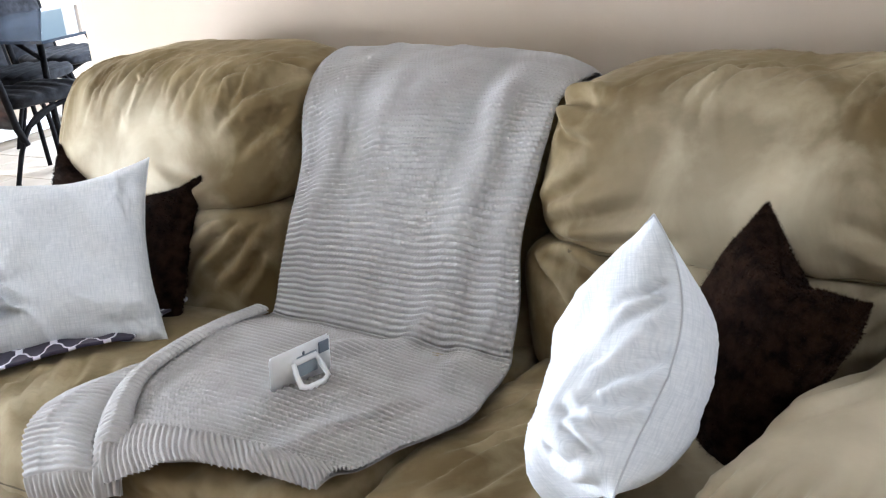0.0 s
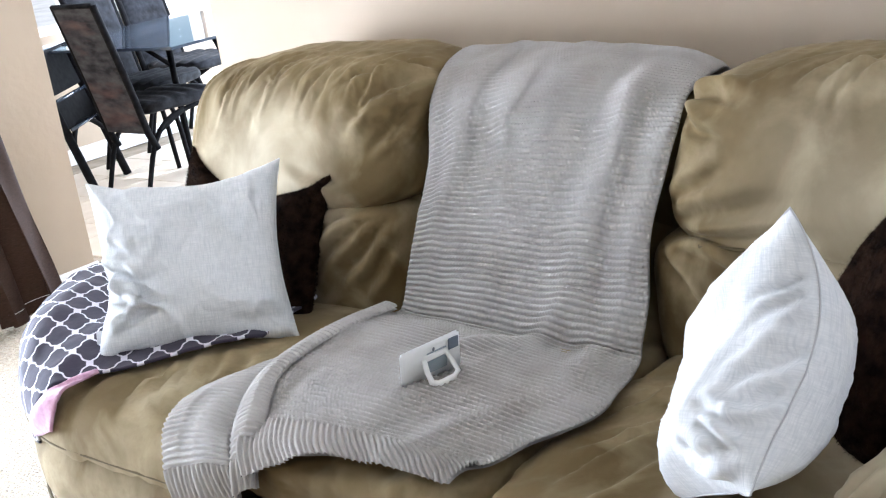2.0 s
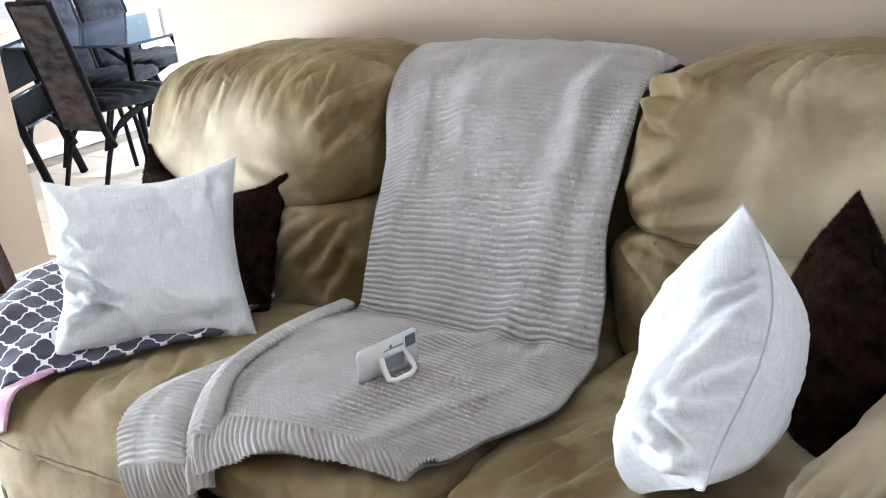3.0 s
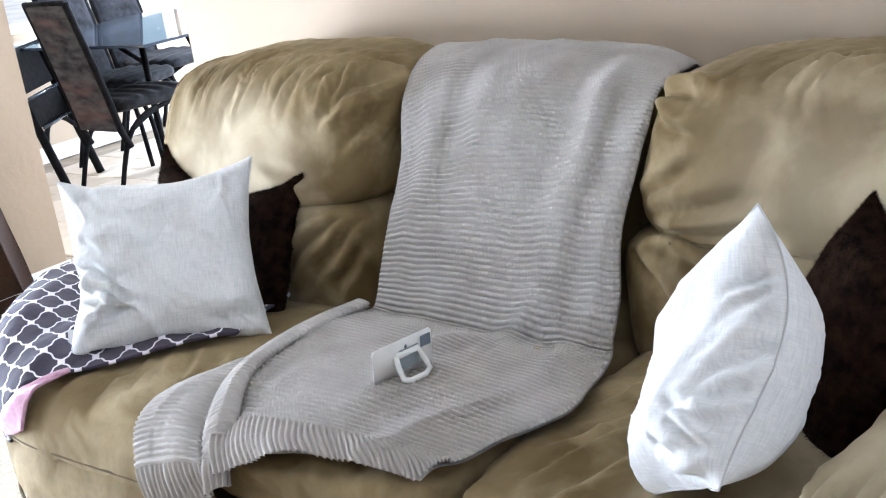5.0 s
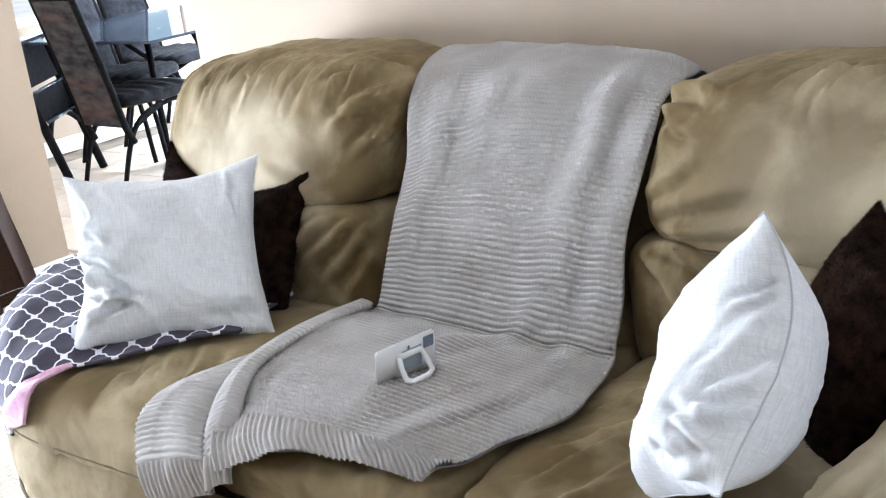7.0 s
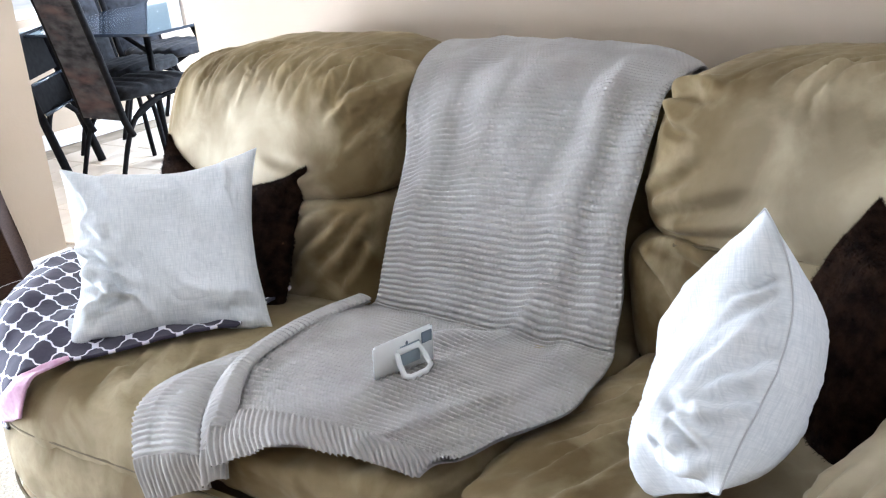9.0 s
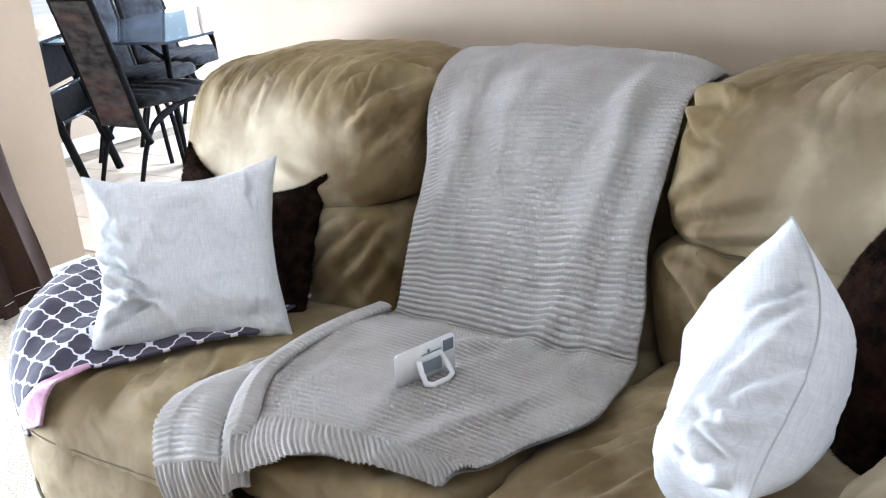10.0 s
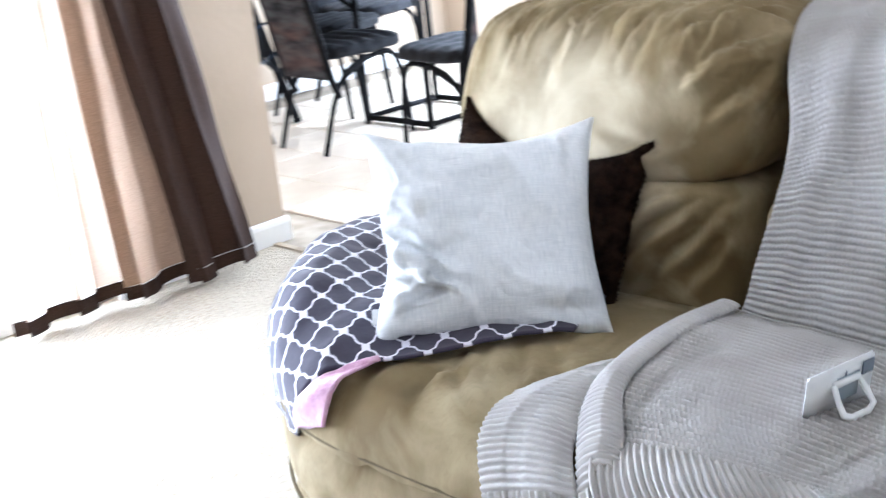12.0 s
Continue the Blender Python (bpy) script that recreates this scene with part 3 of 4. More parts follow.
# backrests: a plump head roll over a lumbar cushion
def top_folds(x0, x1, count, seed, slant, reach, deep):
    """Uneven folds that run from a head cushion's top seam down its front."""
    rnd, out = random.Random(seed), []
    for i in range(count):
        x = x0 + (x1 - x0) * (i + rnd.uniform(0.1, 0.9)) / count
        z = 0.97 - reach * rnd.uniform(0.45, 1.1)
        y = float(np.interp(z, (0.72, 0.77, 0.83, 0.89, 0.94, 0.98), (-0.43, -0.40, -0.375, -0.335, -0.26, -0.156)))
        out.append(((x, -0.11, 0.985), (x - slant * rnd.uniform(0.5, 1.4), y, z), deep * rnd.uniform(0.4, 1.1), rnd.uniform(0.006, 0.013)))
    return out


HEAD_FOLDS = {
    "left": top_folds(-1.08, -0.46, 17, 4, 0.06, 0.17, 0.0075) + [
        ((-0.45, -0.16, 0.97), (-0.62, -0.28, 0.90), 0.019, 0.012), ((-0.44, -0.20, 0.93), (-0.60, -0.33, 0.84), 0.016, 0.012),
        ((-0.44, -0.25, 0.90), (-0.52, -0.36, 0.78), 0.014, 0.012), ((-0.55, -0.41, 0.76), (-0.75, -0.42, 0.80), 0.010, 0.016)],
    "middle": [],
    "right": top_folds(0.42, 0.98, 9, 11, 0.06, 0.12, 0.008) + [
        ((0.23, -0.26, 0.93), (0.42, -0.31, 0.90), 0.019, 0.011), ((0.23, -0.29, 0.90), (0.38, -0.34, 0.85), 0.014, 0.011),
        ((0.62, -0.12, 0.985), (0.50, -0.25, 0.92), 0.014, 0.018), ((0.70, -0.12, 0.985), (0.56, -0.26, 0.92), 0.010, 0.012),
        ((0.25, -0.40, 0.72), (0.52, -0.43, 0.80), 0.016, 0.018), ((0.24, -0.40, 0.76), (0.40, -0.41, 0.85), 0.011, 0.016),
        ((0.98, -0.42, 0.72), (0.78, -0.43, 0.80), 0.016, 0.018), ((0.27, -0.41, 0.70), (0.60, -0.43, 0.73), 0.013, 0.014)],
}
LUMBAR_FOLDS = {
    "left": [((-0.42, -0.42, 0.69), (-0.62, -0.44, 0.50), 0.019, 0.014), ((-0.46, -0.42, 0.70), (-0.70, -0.44, 0.53), 0.016, 0.013),
             ((-0.54, -0.42, 0.70), (-0.72, -0.44, 0.58), 0.014, 0.012), ((-0.42, -0.42, 0.62), (-0.54, -0.44, 0.48), 0.014, 0.013)],
    "middle": [],
    "right": [((0.24, -0.42, 0.68), (0.36, -0.44, 0.55), 0.016, 0.012), ((0.27, -0.42, 0.70), (0.48, -0.44, 0.62), 0.016, 0.012),
              ((0.95, -0.42, 0.68), (0.80, -0.44, 0.56), 0.016, 0.013), ((0.90, -0.42, 0.70), (0.70, -0.44, 0.61), 0.013, 0.012)],
}
for nm, x0, x1, z1, sd in (("left", -1.17, -0.40, 0.997, 1.0), ("middle", -0.40, 0.21, 0.925, 4.0), ("right", 0.232, 1.02, 0.972, 6.0)):
    v, f = puff((x0, -0.34 if nm == "middle" else -0.432, 0.60 if nm == "middle" else 0.665), (x1, -0.02, z1), 4.6 if nm == "right" else 3.7, 30 if nm == "middle" else 110, gathers(sd, 0.004, 0.0 if nm == "middle" else 0.005))
    lean = [Vector((p.x, p.y + 0.42 * (p.z - 0.72) * (0.6 if p.y > -0.1 else 1.0), p.z)) for p in v]
    if HEAD_FOLDS[nm]:
        lean = creased(lean, f, HEAD_FOLDS[nm], (((0.66, -0.1, 0.97), 0.10, (0, 0, -0.016)),) if nm == "right" else ())
    put("head_cushion", mesh(nm + "_head", lean, f, SUEDE), sofa)
    v, f = puff((x0 + (-0.03 if nm == "right" else 0.03), -0.43, 0.42), (x1 - 0.005, 0.02, 0.705), 7.0, 20 if nm == "middle" else 64, gathers(sd + 20, 0.002, 0.0))
    if LUMBAR_FOLDS[nm]:
        v = creased(v, f, LUMBAR_FOLDS[nm])
    put("lumbar_cushion", mesh(nm + "_lumbar", v, f, SUEDE), sofa)
    if nm == "right":
        # dark bar sunk in the cushion seam, standing in for the crease's shade
        v, f = tube([(x0 + 0.10 + (x1 - x0 - 0.18) * i / 20, -0.416, 0.693) for i in range(21)], 0.004, 6)
        put("welt", mesh(nm + "_welt", v, f, DARKSEAM), sofa, "dark line in the seam under the head cushion, deepening its shade")


def arm_folds(v, q):
    """Lumps, and gathers where the pad is tucked under at its front."""
    m = max(0.0, -q[1] - 0.25) * max(0.0, 0.75 - q[2])
    a1 = 1 - abs(noise.noise((v.x * 17 + 3, v.z * 4, 5.0))) * 2.6
    return 0.011 * fbm(v, 5.0, 14.0) + 0.065 * m * (max(0.0, a1) ** 2 - 0.3)


# right arm: plump pad on an upholstered side
v, f = puff((0.0, -0.36, 0.39), (0.36, 0.46, 0.64), 3.0, 60, arm_folds)
rot = pose(0.84, -0.62, 0, 0, 0, -16)
v = [rot @ p for p in v]
v = creased(v, f, [((0.84 + 0.035 * i, -0.99 + 0.006 * i, 0.50), (0.85 + 0.03 * i + 0.012 * (i % 3), -0.86, 0.62), 0.010 + 0.004 * (i % 2), 0.009) for i in range(8)]
            + [((0.86, -0.72, 0.60), (0.93, -0.56, 0.63), 0.008, 0.014), ((0.86, -0.80, 0.59), (0.96, -0.66, 0.64), 0.006, 0.016)])
put("arm_pad", mesh("arm_pad", v, f, SUEDE), sofa)
v, f = puff((0.04, -0.30, 0.02), (0.34, 0.46, 0.50), 7, 14, gathers(15.0, 0.006))
put("arm_side", mesh("arm_side", [rot @ p for p in v], f, SUEDE), sofa)

# ---- throw pillows ----


def throw_pillow(name, label, m, w, h, t, material, seam=None, seed=1.0, crumple=0.006, pinch=0.07, n=90, sag=0.0, slump=None, folds=(), push=()):
    """folds, push: creases and dents, given in the room's space."""
    top = thing(name, label, "pillow", m=m)
    v, f, rim = pillow(w, h, t, n, crumple, seed, pinch, sag, slump)
    inv = m.inverted()
    v = creased(v, f, [(inv @ Vector(a), inv @ Vector(c), d, wd) for a, c, d, wd in folds], [(inv @ Vector(c), r, inv.to_3x3() @ Vector(sh)) for c, r, sh in push])
    side = (n + 1) ** 2
    rim = [(v[i] + v[i + side]) / 2 for i in [i * (n + 1) for i in range(n + 1)] + [n * (n + 1) + j for j in range(1, n + 1)]
           + [i * (n + 1) + n for i in range(n - 1, -1, -1)] + [j for j in range(n - 1, 0, -1)]]
    put("cover", mesh("cover", v, f, material), top)
    if seam:
        v, f = tube(rim + rim[:1], 0.0016, 5, False)
        put("seam", mesh("seam", v, f, seam), top, "raised seam round the edge")
    return top


lp = throw_pillow("throw_pillow", "pale grey linen throw pillow on a patterned blanket",
                  frame_of((-0.758, -0.685, 0.658), (0.70, 0.71, -0.03), (-0.40, 0.39, 0.80)), 0.425, 0.41, 0.13, LINEN, LINEN, 3.3, 0.009, 0.115, 90, 0.04, None,
                  [((-0.90, -0.80, 0.66), (-0.76, -0.78, 0.63), 0.020, 0.014), ((-0.87, -0.84, 0.62), (-0.73, -0.80, 0.58), 0.016, 0.012),
                   ((-0.86, -0.85, 0.57), (-0.68, -0.77, 0.60), 0.014, 0.012), ((-0.89, -0.80, 0.71), (-0.79, -0.78, 0.70), 0.012, 0.016),
                   ((-0.80, -0.88, 0.54), (-0.72, -0.79, 0.64), 0.012, 0.010), ((-0.92, -0.75, 0.80), (-0.84, -0.74, 0.72), 0.010, 0.014),
                   ((-0.54, -0.62, 0.52), (-0.66, -0.72, 0.56), 0.010, 0.014), ((-0.69, -0.50, 0.79), (-0.72, -0.60, 0.70), 0.008, 0.014)],
                  [((-0.85, -0.83, 0.61), 0.05, (0.012, 0.008, 0.0))])
v = box((-0.212, -0.160, -0.002), (-0.192, -0.132, 0.002), 0.001)
part("tag", v, LINEN, lp, "small white sewn tag")
throw_pillow("throw_pillow", "bright white-grey linen pillow propped on its edge",
             frame_of((0.585, -0.819, 0.673), (-0.717, 0.528, -0.455), (-0.083, 0.584, 0.808)), 0.391, 0.370, 0.196, LINEN, THREAD, 8.4, 0.007, 0.021, 90, 0.0,
             (0.039, 0.054, 0.038, 0.103, -0.098, 0.84),
             [((0.74, -0.83, 0.825), (0.66, -0.875, 0.80), 0.0126, 0.006), ((0.745, -0.835, 0.815), (0.64, -0.90, 0.75), 0.0081, 0.009),
              ((0.72, -0.87, 0.79), (0.63, -0.93, 0.72), 0.0072, 0.010), ((0.755, -0.88, 0.74), (0.66, -0.95, 0.70), 0.0090, 0.009),
              ((0.75, -0.92, 0.70), (0.64, -0.97, 0.68), 0.0099, 0.009), ((0.64, -0.985, 0.675), (0.72, -1.0, 0.645), 0.0144, 0.007),
              ((0.63, -0.96, 0.70), (0.70, -0.985, 0.67), 0.0090, 0.009), ((0.60, -0.97, 0.60), (0.74, -1.005, 0.62), 0.0126, 0.007),
              ((0.61, -0.97, 0.64), (0.70, -1.0, 0.63), 0.0090, 0.008)],
             [((0.585, -0.96, 0.575), 0.07, (0.020, 0.018, 0.0)), ((0.60, -0.93, 0.67), 0.06, (-0.006, -0.005, 0.0))])


def fur_strands(v, f, count, length, seed):
    """Short tufts that stand off a skin."""
    rnd = random.Random(seed)
    vs, fs = [], []
    for _ in range(count):
        q = f[rnd.randrange(len(f))]
        a, b0, c0 = v[q[0]], v[q[1]], v[q[2]]
        nn = (b0 - a).cross(c0 - a)
        if nn.length < 1e-9:
            continue
        nn.normalize()
        p = a.lerp(b0, rnd.random()).lerp(c0, rnd.random() * 0.7)
        d = (nn + Vector((rnd.uniform(-1, 1), rnd.uniform(-1, 1), rnd.uniform(-1, 1))) * 0.8).normalized()
        s = d.cross(Vector((rnd.random(), rnd.random(), rnd.random()))).normalized() * 0.0006
        e = p + d * length * rnd.uniform(0.5, 1.2)
        k = len(vs)
        vs += [p - s, p + s, e]
        fs.append((k, k + 1, k + 2))
    return vs, fs


def fur_pillow(label, m, w, h, t, seed, count, sag=0.15, push=()):
    top = thing("fur_pillow", label, "pillow", m=m)
    v, f, _ = pillow(w, h, t, 44, 0.006, seed, 0.06, sag)
    inv = m.inverted()
    v = creased(v, f, [], [(inv @ Vector(c), r, inv.to_3x3() @ Vector(sh)) for c, r, sh in push])
    put("cover", mesh("cover", v, f, FUR), top)
    if count:
        a, c = fur_strands(v, f, count, 0.006, seed)
        tagged(put("fur", mesh("fur", a, c, FUR, False), top, "soft brown fur"), kind="stuff")
    return top


fur_pillow("dark brown furry pillow leaning on the sofa back", frame_of((-0.852, -0.448, 0.620), (0.48, -0.02, -0.04), (0.0, 0.12, 0.33)), 0.50, 0.37, 0.12, 5, 26000, 0.19)
fur_pillow("dark brown plush pillow slumped beside the sofa arm", frame_of((0.729, -0.56, 0.627), (0.217, -0.18, -0.078), (0.13, 0.10, 0.28)), 0.29, 0.35, 0.14, 12, 14000, 0.07,
           [((0.80, -0.52, 0.765), 0.05, (-0.035, 0.0, -0.035)), ((0.74, -0.56, 0.72), 0.05, (0.03, -0.03, 0.02))])

# ---- knitted blanket ----


def knit_sheet(name, stations, rows, cols, ribs, hem, seed, parent, label="", amp=1.0, ridges=(), bend=0.0, wobble=0.3, droop=0.0, stitches=True):
    """A sheet between a left and a right edge curve, ribbed across, with a lengthwise ribbed hem at its end."""
    fine = rows * 3
    left = spline([s[0] for s in stations], fine)
    right = spline([s[1] for s in stations], fine)
    lift = spline([(s[2], 0, 0) for s in stations], fine)
    mids = np.array([(a + b0) / 2 for a, b0 in zip(left, right)])
    run = np.r_[0, np.cumsum(np.linalg.norm(np.diff(mids, axis=0), axis=1))]
    pick = [int(x) for x in np.interp(np.linspace(0, run[-1], rows), run, np.arange(fine)).round()]
    left, right, lift = ([c[k] for k in pick] for c in (left, right, lift))
    P = np.zeros((rows, cols, 3))
    uv = np.zeros((rows, cols, 2))
    for i in range(rows):
        for j in range(cols):
            w = j / (cols - 1)
            p = left[i].lerp(right[i], w)
            p.z += lift[i].x * math.sin(math.pi * w)
            soft = 0.008 * fbm((w * 0.62, i / rows * 1.5, seed), 4.5, seed) + 0.007 * (max(0, 1 - abs(noise.noise((w * 3.6 + i / rows * 1.4, i / rows * 1.1, seed + 2))) * 3.2))
            soft *= amp
            k = i / (rows - 1)
            for k0, w0, k1, w1, high, wide in ridges:
                g = (k - k0) / (k1 - k0)
                if 0 < g < 1:
                    soft += high * math.sin(math.pi * g) ** 0.7 * math.exp(-((w - w0 - (w1 - w0) * g) / wide) ** 2)
            if w > 0.90 and k < 0.32:
                soft -= droop * ((w - 0.90) / 0.10) ** 1.5 * (1 - k / 0.32)
            P[i, j] = p
            P[i, j, 2] += soft
            P[i, j, 1] -= soft * 0.8
    du, dv = np.gradient(P, axis=0), np.gradient(P, axis=1)
    nrm = np.cross(dv, du)
    nrm /= np.linalg.norm(nrm, axis=2, keepdims=True) + 1e-9
    if nrm[:, :, 2].mean() < 0:
        nrm = -nrm
    step = np.linalg.norm(du, axis=2).mean(axis=1)
    s = np.cumsum(step)
    total = s[-1]
    body = s < total - hem
    ribs_n = max(1, int((total - hem) / ribs))
    wave = np.zeros((rows, cols))
    ww = np.linspace(0, 1, cols)
    for i in range(rows):
        if body[i]:
            ph = s[i] / (total - hem) * ribs_n * 2 * math.pi
            wob = np.array([wobble * noise.noise((x * 6, s[i] * 5, seed)) for x in ww])
            k = i / (rows - 1)
            wob = wob - bend * np.maximum(0, (0.42 - ww) / 0.42) ** 2 * (math.sin(math.pi * k / 0.62) ** 2 if k < 0.62 else 0)
            wave[i] = np.abs(np.sin(ph / 2 + wob)) ** 0.8 * 0.0076 * np.minimum(1, np.minimum(ww, 1 - ww) * 40 + 0.3)
            uv[i, :, 0] = ww * np.linalg.norm(P[i, -1] - P[i, 0]) / 0.0085 if stitches else 0.5
            uv[i, :, 1] = (ph / 2 + wob) / math.pi
        else:
            width = np.linalg.norm(P[i, -1] - P[i, 0])
            wave[i] = np.abs(np.sin(ww * math.pi * width / 0.0125)) ** 0.8 * 0.0085 + 0.006 * np.sin(ww * width * 34 + seed) * (s[i] - total + hem) / hem
    Q = P + nrm * wave[:, :, None]
    under = P - nrm * 0.004
    vs = np.concatenate([Q.reshape(-1, 3), under[::6].reshape(-1, 3)])
    m = rows * cols
    fs = grid_faces(rows, cols) + [q[::-1] for q in grid_faces(len(under[::6]), cols, base=m)]
    uvs = np.concatenate([uv.reshape(-1, 2), uv[::6].reshape(-1, 2)])
    return put(name, mesh(name, vs, fs, KNIT, True, uvs), parent, label)


blanket = thing("knit_blanket", "grey-beige ribbed knit blanket draped over the sofa's middle", "blanket")
# rows: left edge, right edge, lift of the middle
knit_sheet("sheet", [
    ((-0.48, 0.095, 0.80), (0.15, 0.095, 0.79), 0.0),
    ((-0.485, 0.05, 0.945), (0.150, 0.05, 0.925), 0.012),
    ((-0.45, -0.10, 0.955), (0.200, -0.10, 0.938), 0.012),
    ((-0.395, -0.245, 0.895), (0.228, -0.23, 0.91), 0.015),
    ((-0.335, -0.345, 0.79), (0.248, -0.335, 0.83), 0.01),
    ((-0.317, -0.425, 0.705), (0.238, -0.42, 0.70), 0.0),
    ((-0.345, -0.445, 0.59), (0.242, -0.452, 0.60), 0.0),
    ((-0.355, -0.462, 0.525), (0.238, -0.485, 0.525), 0.0),
    ((-0.365, -0.482, 0.500), (0.245, -0.51, 0.498), -0.006),
    ((-0.385, -0.56, 0.518), (0.285, -0.63, 0.508), 0.008),
    ((-0.37, -0.70, 0.525), (0.31, -0.75, 0.508), 0.01),
    ((-0.345, -0.85, 0.522), (0.26, -0.86, 0.503), 0.012),
    ((-0.30, -0.95, 0.51), (0.24, -0.93, 0.497), 0.012),
    ((-0.235, -1.045, 0.490), (0.215, -0.965, 0.497), 0.024),
    ((-0.195, -1.078, 0.452), (0.20, -0.995, 0.480), 0.040),
], 960, 150, 0.0128, 0.085, 2.0, blanket, "", 1.0,
    ((0.20, 0.84, 0.64, 0.76, 0.009, 0.05), (0.22, 0.16, 0.62, 0.09, 0.011, 0.05), (0.56, 0.74, 0.78, 0.40, 0.020, 0.06), (0.57, 0.76, 0.74, 0.95, 0.014, 0.05),
     (0.14, 0.45, 0.45, 0.30, 0.008, 0.05)), 12.0, 0.3, 0.05)
knit_sheet("side_fold", [
    ((-0.375, -0.66, 0.488), (-0.355, -0.66, 0.505), 0.004),
    ((-0.455, -0.79, 0.492), (-0.355, -0.78, 0.515), 0.010),
    ((-0.495, -0.93, 0.49), (-0.335, -0.90, 0.510), 0.014),
    ((-0.46, -1.03, 0.478), (-0.30, -1.00, 0.492), 0.016),
    ((-0.405, -1.09, 0.42), (-0.235, -1.066, 0.455), 0.010),
    ((-0.37, -1.10, 0.345), (-0.215, -1.078, 0.405), 0.006),
], 260, 60, 0.0128, 0.075, 6.0, blanket, "edge of the blanket folded over", 0.3, (), 0.0, 0.08, 0.0, False)

knit_sheet("rolled_edge", [
    ((-0.415, -0.49, 0.505), (-0.345, -0.50, 0.527), 0.012),
    ((-0.425, -0.62, 0.505), (-0.35, -0.62, 0.533), 0.016),
    ((-0.405, -0.76, 0.508), (-0.335, -0.76, 0.535), 0.018),
    ((-0.365, -0.89, 0.508), (-0.30, -0.88, 0.530), 0.018),
    ((-0.285, -1.01, 0.492), (-0.215, -0.99, 0.512), 0.018),
    ((-0.235, -1.07, 0.45), (-0.185, -1.05, 0.46), 0.014),
    ((-0.22, -1.085, 0.41), (-0.17, -1.07, 0.43), 0.008),
], 260, 26, 0.0128, 0.06, 9.0, blanket, "rolled side edge of the blanket", 0.15, (), 0.0, 0.08, 0.0, False)

# ---- patterned blanket over the rounded end ----


def drape(p, q, raise_by=0.0):
    """Where a point of the sheet comes to lie: flat on the seat, or down over the rim."""
    x, y = Vector((-0.735, -0.922)) + Vector((0.62, 0.785)) * p + Vector((-0.785, 0.62)) * q
    g = math.hypot(max(0.0, EC[0] - x) / EA, max(0.0, EC[1] - y) / EB)
    z = raise_by
    soft = 0.007 * fbm((x, y, 0), 7, 3.0) + 0.008 * max(0, 1 - 3 * abs(noise.noise((x * 7 + y * 4, y * 3, 2.0))))
    arm = 0.05 * math.exp(-((g - 0.86) / 0.17) ** 2) * min(1.0, max(0.0, (q - 0.02) * 3.0))
    if g > 0.93:
        s = (g - 0.93) * 0.74
        t = min(s / 0.12, 1.0) * math.pi / 2
        over = max(0.0, s - 0.12)
        gg = 0.93 + 0.075 * math.sin(t) - 0.10 * over + 0.012 * math.sin(q * 44) * over * 6 + raise_by * 1.5
        x = EC[0] - (EC[0] - x) * gg / g if x < EC[0] else x
        y = EC[1] - (EC[1] - y) * gg / g if y < EC[1] else y
        z -= 0.075 * (1 - math.cos(t)) + over
        soft *= math.cos(t) * 0.7 + 0.3
    out = 0.4 * soft if g > 1 else 0.0
    return (x - out, y - out, seat_top(max(x, -1.4), max(y, -1.05)) + 0.014 + z + arm + soft)


def end_blanket():
    nu, nv, vs, uv = 100, 84, [], []
    for i in range(nu):
        for j in range(nv):
            q = 0.92 * j / (nv - 1)
            p0 = -0.33 - 0.34 * min(q, 0.42)
            p = p0 + (0.29 + 0.55 * min(q, 0.4) - p0) * i / (nu - 1)
            vs.append(drape(p, q))
            uv.append((p / 0.070, q / 0.098))
    return vs, uv, nu, nv


patterned = thing("print_blanket", "purple-grey lattice print blanket with pink underside on the sofa's end", "blanket")
v, uv, nc, nr = end_blanket()
ob = put("cover", mesh("cover", v, grid_faces(nc, nr), TRELLIS, True, uv), patterned)
sol = ob.modifiers.new("thickness", 'SOLIDIFY')
sol.thickness, sol.offset = 0.005, -1
# the turned-up pink corner
vs = []
for i in range(24):
    for j in range(12):
        a, c = i / 23, j / 11
        p = -0.05 - (0.25 * (1 - c) + 0.15 * c) * a
        q = -0.005 - (0.012 * (1 - c) + 0.095 * c) * a
        vs.append(drape(p, q, 0.007 + 0.003 * math.sin(a * 9 + c * 4)))
ob = put("underside", mesh("underside", vs, grid_faces(24, 12), PINK), patterned, "pink fleece underside turned up")
sol = ob.modifiers.new("thickness", 'SOLIDIFY')
sol.thickness = 0.006

# ---- phone on a ring stand ----
phone = thing("phone", "white smartphone propped on a fold-out ring stand on the blanket", "phone",
              m=frame_of((-0.008, -0.770, 0.571), (0.26, 0.96, 0.05), (0.20, -0.10, 0.97)))
part("body", box((-0.066, -0.037, -0.005), (0.060, 0.039, 0.005), 0.0045, 3), PHONE, phone, smooth=True)
part("back_plate", box((-0.014, -0.020, 0.005), (0.028, 0.022, 0.0066), 0.0008), CLIP, phone, "grey plate behind the ring")
part("camera_module", box((0.032, 0.010, 0.005), (0.054, 0.033, 0.0075), 0.001), LENS, phone, "dark square camera module")
v, f = tube([(0.0, 0.026, 0.006), (0.001, 0.026, 0.0075)], 0.0035, 12)
put("logo", mesh("logo", v, f, LENS), phone)
loop = [(-0.022, 0.014, 0.008), (-0.026, -0.002, 0.022), (-0.027, -0.016, 0.036), (-0.016, -0.021, 0.041), (0.016, -0.021, 0.041), (0.029, -0.016, 0.036), (0.028, -0.002, 0.022), (0.024, 0.014, 0.008), (-0.022, 0.014, 0.008)]
v, f = tube(loop, 0.006, 8, True, 0.6)
put("ring_stand", mesh("ring_stand", v, f, PHONE), phone, "white fold-out ring stand")

# ---- curtains ----


